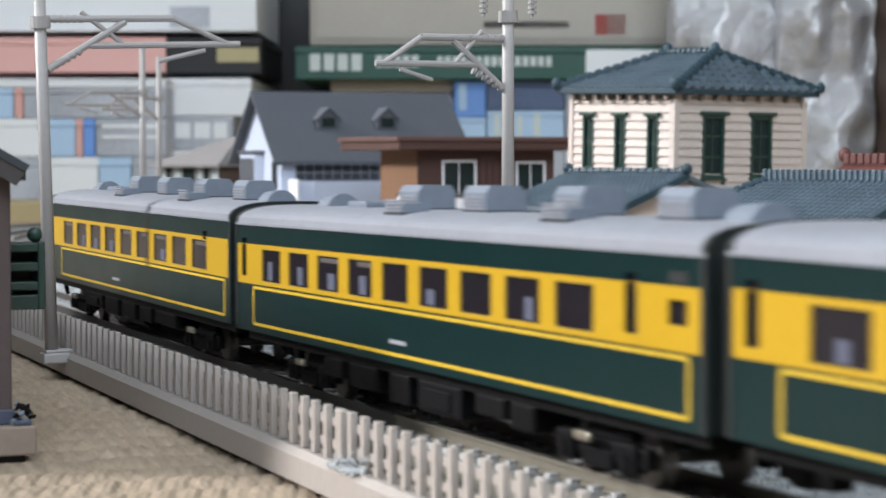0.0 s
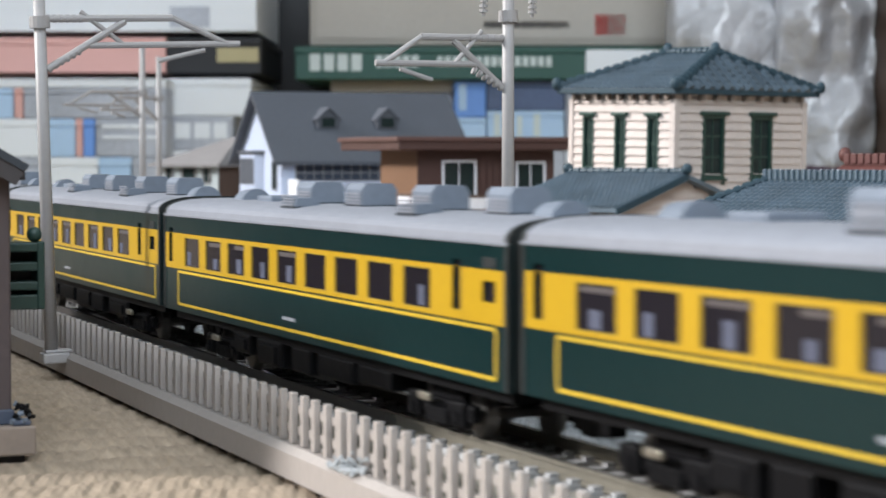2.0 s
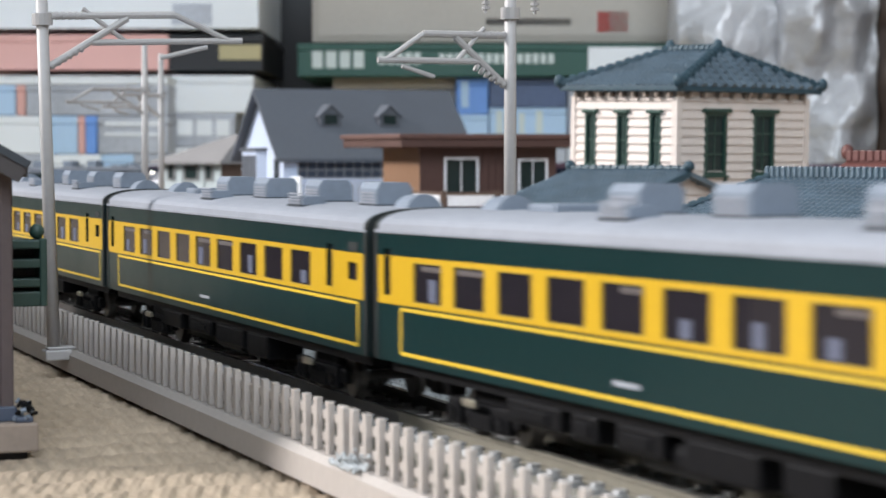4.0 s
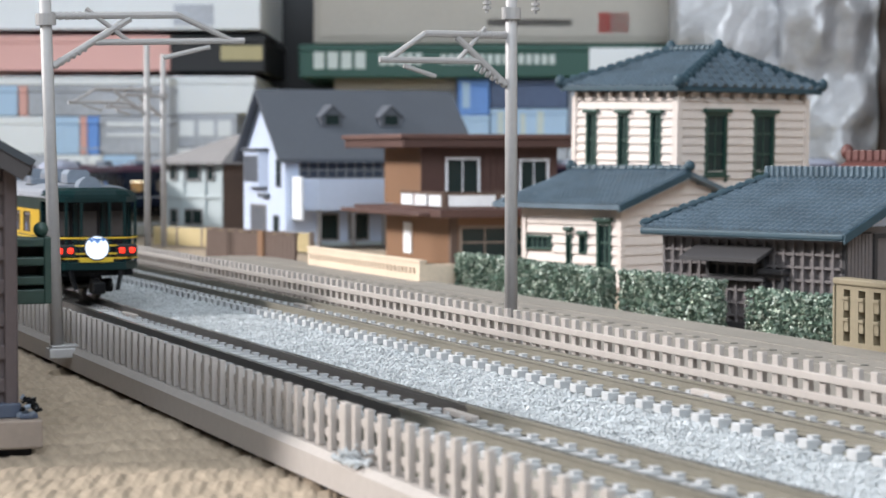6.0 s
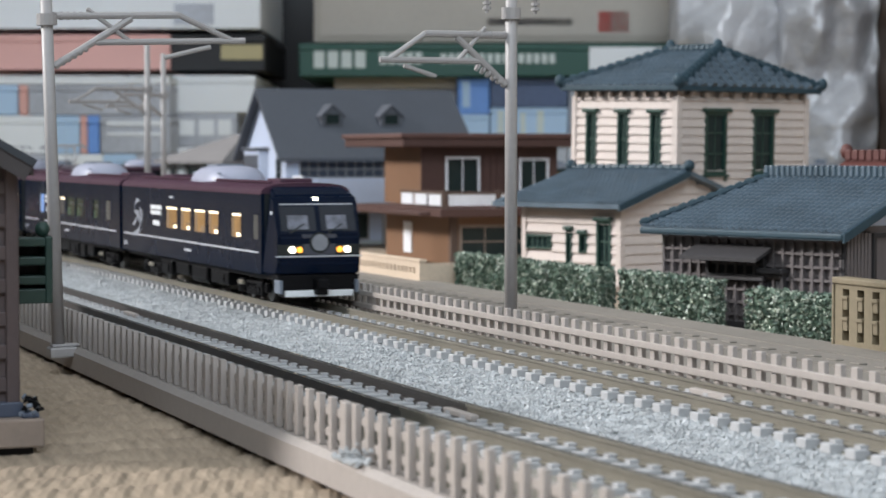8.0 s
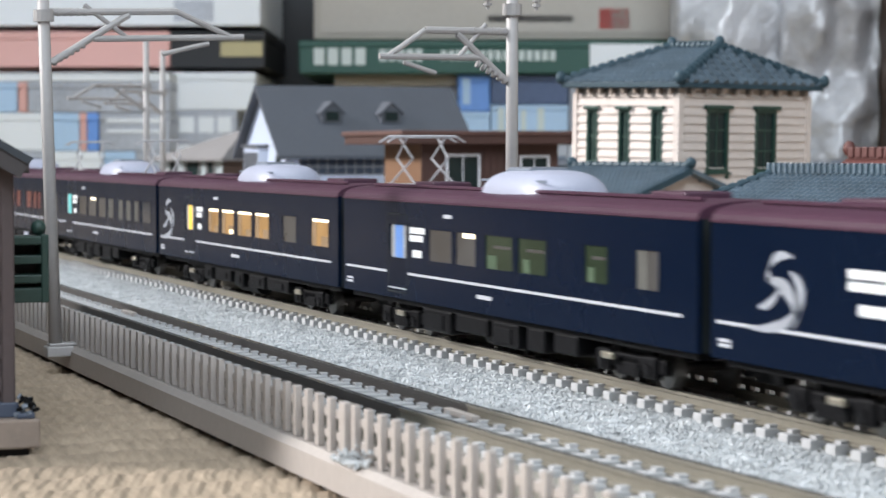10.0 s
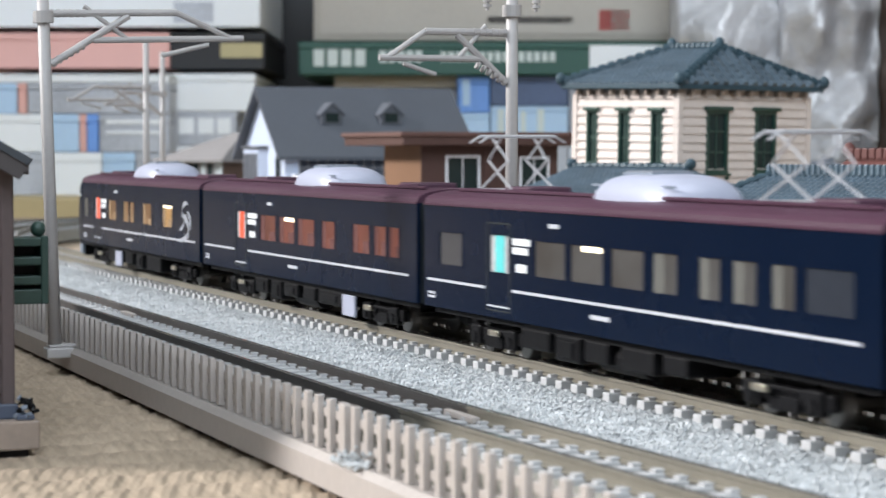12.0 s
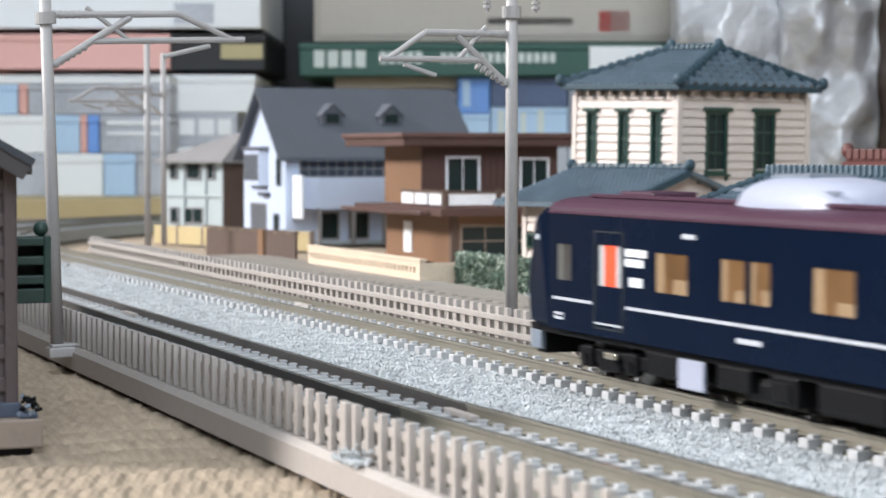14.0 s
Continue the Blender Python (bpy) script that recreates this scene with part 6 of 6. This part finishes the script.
def ballast_spill():
    t = thing("gravel_clump", at(-226, -22.6, 4.3), "small clump of grey gravel on the fence foot", "gravel", kind="stuff")
    rnd = random.Random(9)
    bm = B()
    for _ in range(120):
        p = Vector((rnd.gauss(0, 2.0), rnd.uniform(-0.2, 1.2), abs(rnd.gauss(0, 0.6))))
        bmesh.ops.create_icosphere(bm, subdivisions=1, radius=rnd.uniform(0.2, 0.42), matrix=Matrix.Translation(p) @ Matrix.Diagonal((1, 1, 0.8, 1)))
    part("gravel", bm, "stone", t, kind="stuff")


ballast_spill()

# ---- shelf of boxes behind the layout: u runs across, v away, from the camera's spot ----
SHELF = Matrix.Translation((0, -0.098, 0)) @ pose(0, 0, 0, 0, 0, 69.091)


def card_box(u0, u1, z0, z1, v, depth, material, label, lid=True, marks=()):
    t = thing("storage_box", SHELF @ at((u0 + u1) / 2, v + depth / 2, z0), label, "box", "boxes on the shelf")
    h, w = (u1 - u0) / 2, depth / 2
    cut = (z1 - z0) * 0.78
    b = part("box_body", box(B(), -h, h, -w, w, 0, cut, 0.8), material, t)
    part("lid", box(B(), -h - 0.3, h + 0.3, -w - 0.3, w + 0.3, cut + 0.1, z1 - z0, 0.8), material, t)
    for a0, a1, c0, c1, m in marks:
        part("printed_bar", box(B(), a0 - (u0 + u1) / 2, a1 - (u0 + u1) / 2, -w - 0.7, -w + 0.2, c0 - z0, c1 - z0), m, b)
    return t


def shelf_unit():
    t = thing("shelf_rack", SHELF @ at(0, 0, 0), "dark shelf with stacked storage boxes", "shelf")
    # black sheet added behind the boxes so that their gaps read as shade
    part("dark_gap_backing", box(B(), -420, 420, 1690, 1710, -0.9, 420), "card_black", t)
    part("shelf_side", box(B(), 277, 300, 1200, 1700, -0.9, 420), "timber", t, "dark brown timber upright")
    part("shelf_board", box(B(), -420, 277, 1290, 1690, -0.9, 10.0), "wall_straw", t)



M["box_beige"] = mat("box_beige", (0.48, 0.44, 0.39), 0.55, blotch=8)
M["box_white"] = mat("box_white", (0.6, 0.66, 0.64), 0.5, blotch=8)
shelf_unit()
card_box(-313.8, -119.7, 119.1, 171.8, 1450, 200, "card_white", "large white card box", marks=[(-176.2, -150.2, 122.0, 135.4, 'card_grey')])
card_box(-313.8, -179.2, 92.3, 115.3, 1450, 200, "card_pink", "flat salmon pink card box")
card_box(-179.5, -117.1, 91.7, 115.6, 1455, 190, "card_black", "flat black card box", marks=[(-146.2, -118.6, 99.2, 108.9, 'gold_card')])
# white slab stands in for the glare on top of the files below
card_box(-303.0, -173.0, 81.1, 86.8, 1400, 240, "card_white", "white slab painted as the blown-out tops of the files")
card_box(-303.0, -269.6, 61.7, 80.7, 1400, 150, "card_sky", "pale blue upright magazine file")
card_box(-268.9, -263.5, 61.7, 80.7, 1400, 150, "card_pink", "thin pink card folder")
card_box(-262.8, -173.0, 61.7, 80.7, 1400, 150, "card_grey", "grey printed card box")
card_box(-303.0, -252.0, 37.3, 61.3, 1400, 150, "card_white", "pale grey card box")
card_box(-251.3, -230.5, 37.3, 61.3, 1400, 150, "card_sky", "blue and white card box")
card_box(-230.1, -225.8, 37.3, 61.3, 1400, 150, "card_pink", "thin orange-pink card folder")
card_box(-225.4, -218.3, 37.3, 61.3, 1400, 150, "card_blue", "bright blue card folder")
card_box(-217.5, -173.0, 37.3, 61.3, 1400, 150, "card_grey", "grey printed card box", marks=[(-213.2, -177.3, 55.2, 57.7, 'card_white'), (-213.2, -177.3, 48.8, 50.6, 'card_white')])
card_box(-177.2, -122.6, 63.8, 88.2, 1440, 200, "card_white", "plain white card storage box")
card_box(-177.2, -134.4, 41.7, 63.5, 1440, 150, "card_grey", "grey box with pale panels", marks=[(-172.1, -162.1, 49.1, 59.4, 'card_white'), (-159.5, -149.2, 49.1, 59.4, 'card_white'), (-147.0, -138.1, 49.1, 59.4, 'card_white')])
card_box(-87.7, 161.9, 112.6, 168.8, 1500, 180, "card_beige", "large beige card box with red mark", marks=[(-83.1, 156.2, 117.2, 164.9, 'box_beige'), (30.0, 87.7, 124.2, 128.8, 'ink'), (105.4, 126.2, 119.5, 133.4, 'card_red')])
card_box(-96.4, 159.4, 88.9, 110.9, 1480, 190, "card_green", "dark green card box with white print", marks=[*[(-86.5 + 9.2 * k, -79.5 + 9.2 * k, 94.6, 105.9, 'box_white') for k in range(4)], *[(-42.5 + 6.0 * k, -38.0 + 6.0 * k, 97.0, 105.0, 'box_white') for k in range(5)], *[(-1.5 + 5.2 * k, 2.2 + 5.2 * k, 97.6, 104.2, 'box_white') for k in range(15)], (97.9, 156.3, 91.1, 108.6, 'card_white')])
card_box(-73.8, 9.2, 81.1, 88.8, 1500, 160, "card_beige", "thin beige card box")
card_box(9.9, 31.3, 64.0, 88.4, 1490, 150, "card_blue", "bright blue card box", marks=[(13.0, 18.3, 68.6, 86.1, 'card_sky')])
card_box(32.1, 84.1, 68.6, 88.4, 1490, 150, "card_navy", "navy blue printed card box")
card_box(85.1, 161.0, 49.5, 88.6, 1495, 150, "card_grey", "plain mid-grey card box")
card_box(32.1, 84.1, 49.5, 68.2, 1490, 150, "card_sky", "pale blue printed card box", marks=[(36.7, 41.3, 51.0, 66.3, 'box_white'), (52.0, 55.8, 51.0, 64.7, 'box_white'), (63.4, 68.0, 51.0, 66.3, 'box_white')])
card_box(-74.3, 9.3, 45.7, 80.6, 1510, 150, "card_grey", "plain mid-grey card box")
card_box(9.9, 31.3, 45.6, 63.6, 1490, 150, "card_sky", "plain pale blue card box")
card_box(-303.0, -248.4, 10.0, 36.9, 1400, 150, "card_grey", "mottled grey card storage box")
card_box(-247.7, -216.1, 10.0, 36.9, 1400, 150, "card_white", "plain white card storage box")
card_box(-215.4, -195.3, 10.0, 36.9, 1400, 150, "card_sky", "pale blue card storage box")
card_box(-194.6, -173.0, 10.0, 36.9, 1400, 150, "card_grey", "mottled grey card storage box")
card_box(-177.2, -123.3, 10.0, 41.3, 1440, 150, "card_white", "plain white card storage box")
card_box(-73.8, 9.2, 10.0, 45.3, 1500, 150, "card_grey", "mottled grey card storage box")
card_box(9.9, 31.3, 10.0, 45.3, 1490, 150, "card_navy", "dark blue card storage box")
card_box(32.1, 84.1, 10.0, 49.1, 1490, 150, "card_grey", "mottled grey card storage box")
card_box(85.1, 136.5, 10.0, 49.1, 1495, 150, "card_white", "plain white card storage box")


def bubble_wrap():
    t = thing("bubble_wrap", SHELF @ at(0, 0, 0), "crumpled shiny bubble wrap bundle", "packaging")
    nu, nz = 40, 64
    for fold, (u0, u1, v0) in enumerate(((150, 222, 1424), (214, 276, 1404))):
        bm = B()
        rows = []
        for i in range(nu + 1):
            row = []
            for j in range(nz + 1):
                u, z = u0 + (u1 - u0) * i / nu, -0.9 + 190 * j / nz
                a = 2.2 * noise.noise((u * 0.02, z * 0.015, 2.0 + fold)) + noise.noise((u * 0.055, z * 0.04, 5.0))
                crease = abs(noise.noise((u * 0.03 + 4, z * 0.022, 1.0 + fold)))
                dimple = 1.1 * math.sin(u * 0.9) * math.sin(z * 0.9)
                v = v0 - 18 * math.sin(math.pi * i / nu) + 14 * a - 20 * crease + dimple
                row.append(bm.verts.new((u, v, z)))
            rows.append(row)
        back = [[bm.verts.new((u, v0 + 46, z)) for z in (-0.9, 189.1)] for u in (u0, u1)]
        for i in range(nu):
            for j in range(nz):
                bm.faces.new((rows[i][j], rows[i + 1][j], rows[i + 1][j + 1], rows[i][j + 1]))
        bm.faces.new((back[0][0], back[0][1], back[1][1], back[1][0]))
        bm.faces.new([r[nz] for r in rows] + [back[1][1], back[0][1]])
        bm.faces.new([rows[0][j] for j in range(nz + 1)] + [back[0][1], back[0][0]])
        bm.faces.new([rows[nu][j] for j in range(nz, -1, -1)] + [back[1][0], back[1][1]])
        part("film_fold", bm, "foil", t, smooth=True)


bubble_wrap()


# ---- what moves ----
def motions():
    times = [0.25 * k for k in range(57)]
    for k, car in enumerate(green_train):
        walk(car, [(t, car_pose("near", green_s(t) - GREEN_LEN / 2 - GREEN_PITCH * (6 - k))) for t in times])
    for k, car in enumerate(navy_train):
        walk(car, [(t, car_pose("far", navy_s(t) - 70 - NAVY_PITCH * k)) for t in times])


motions()
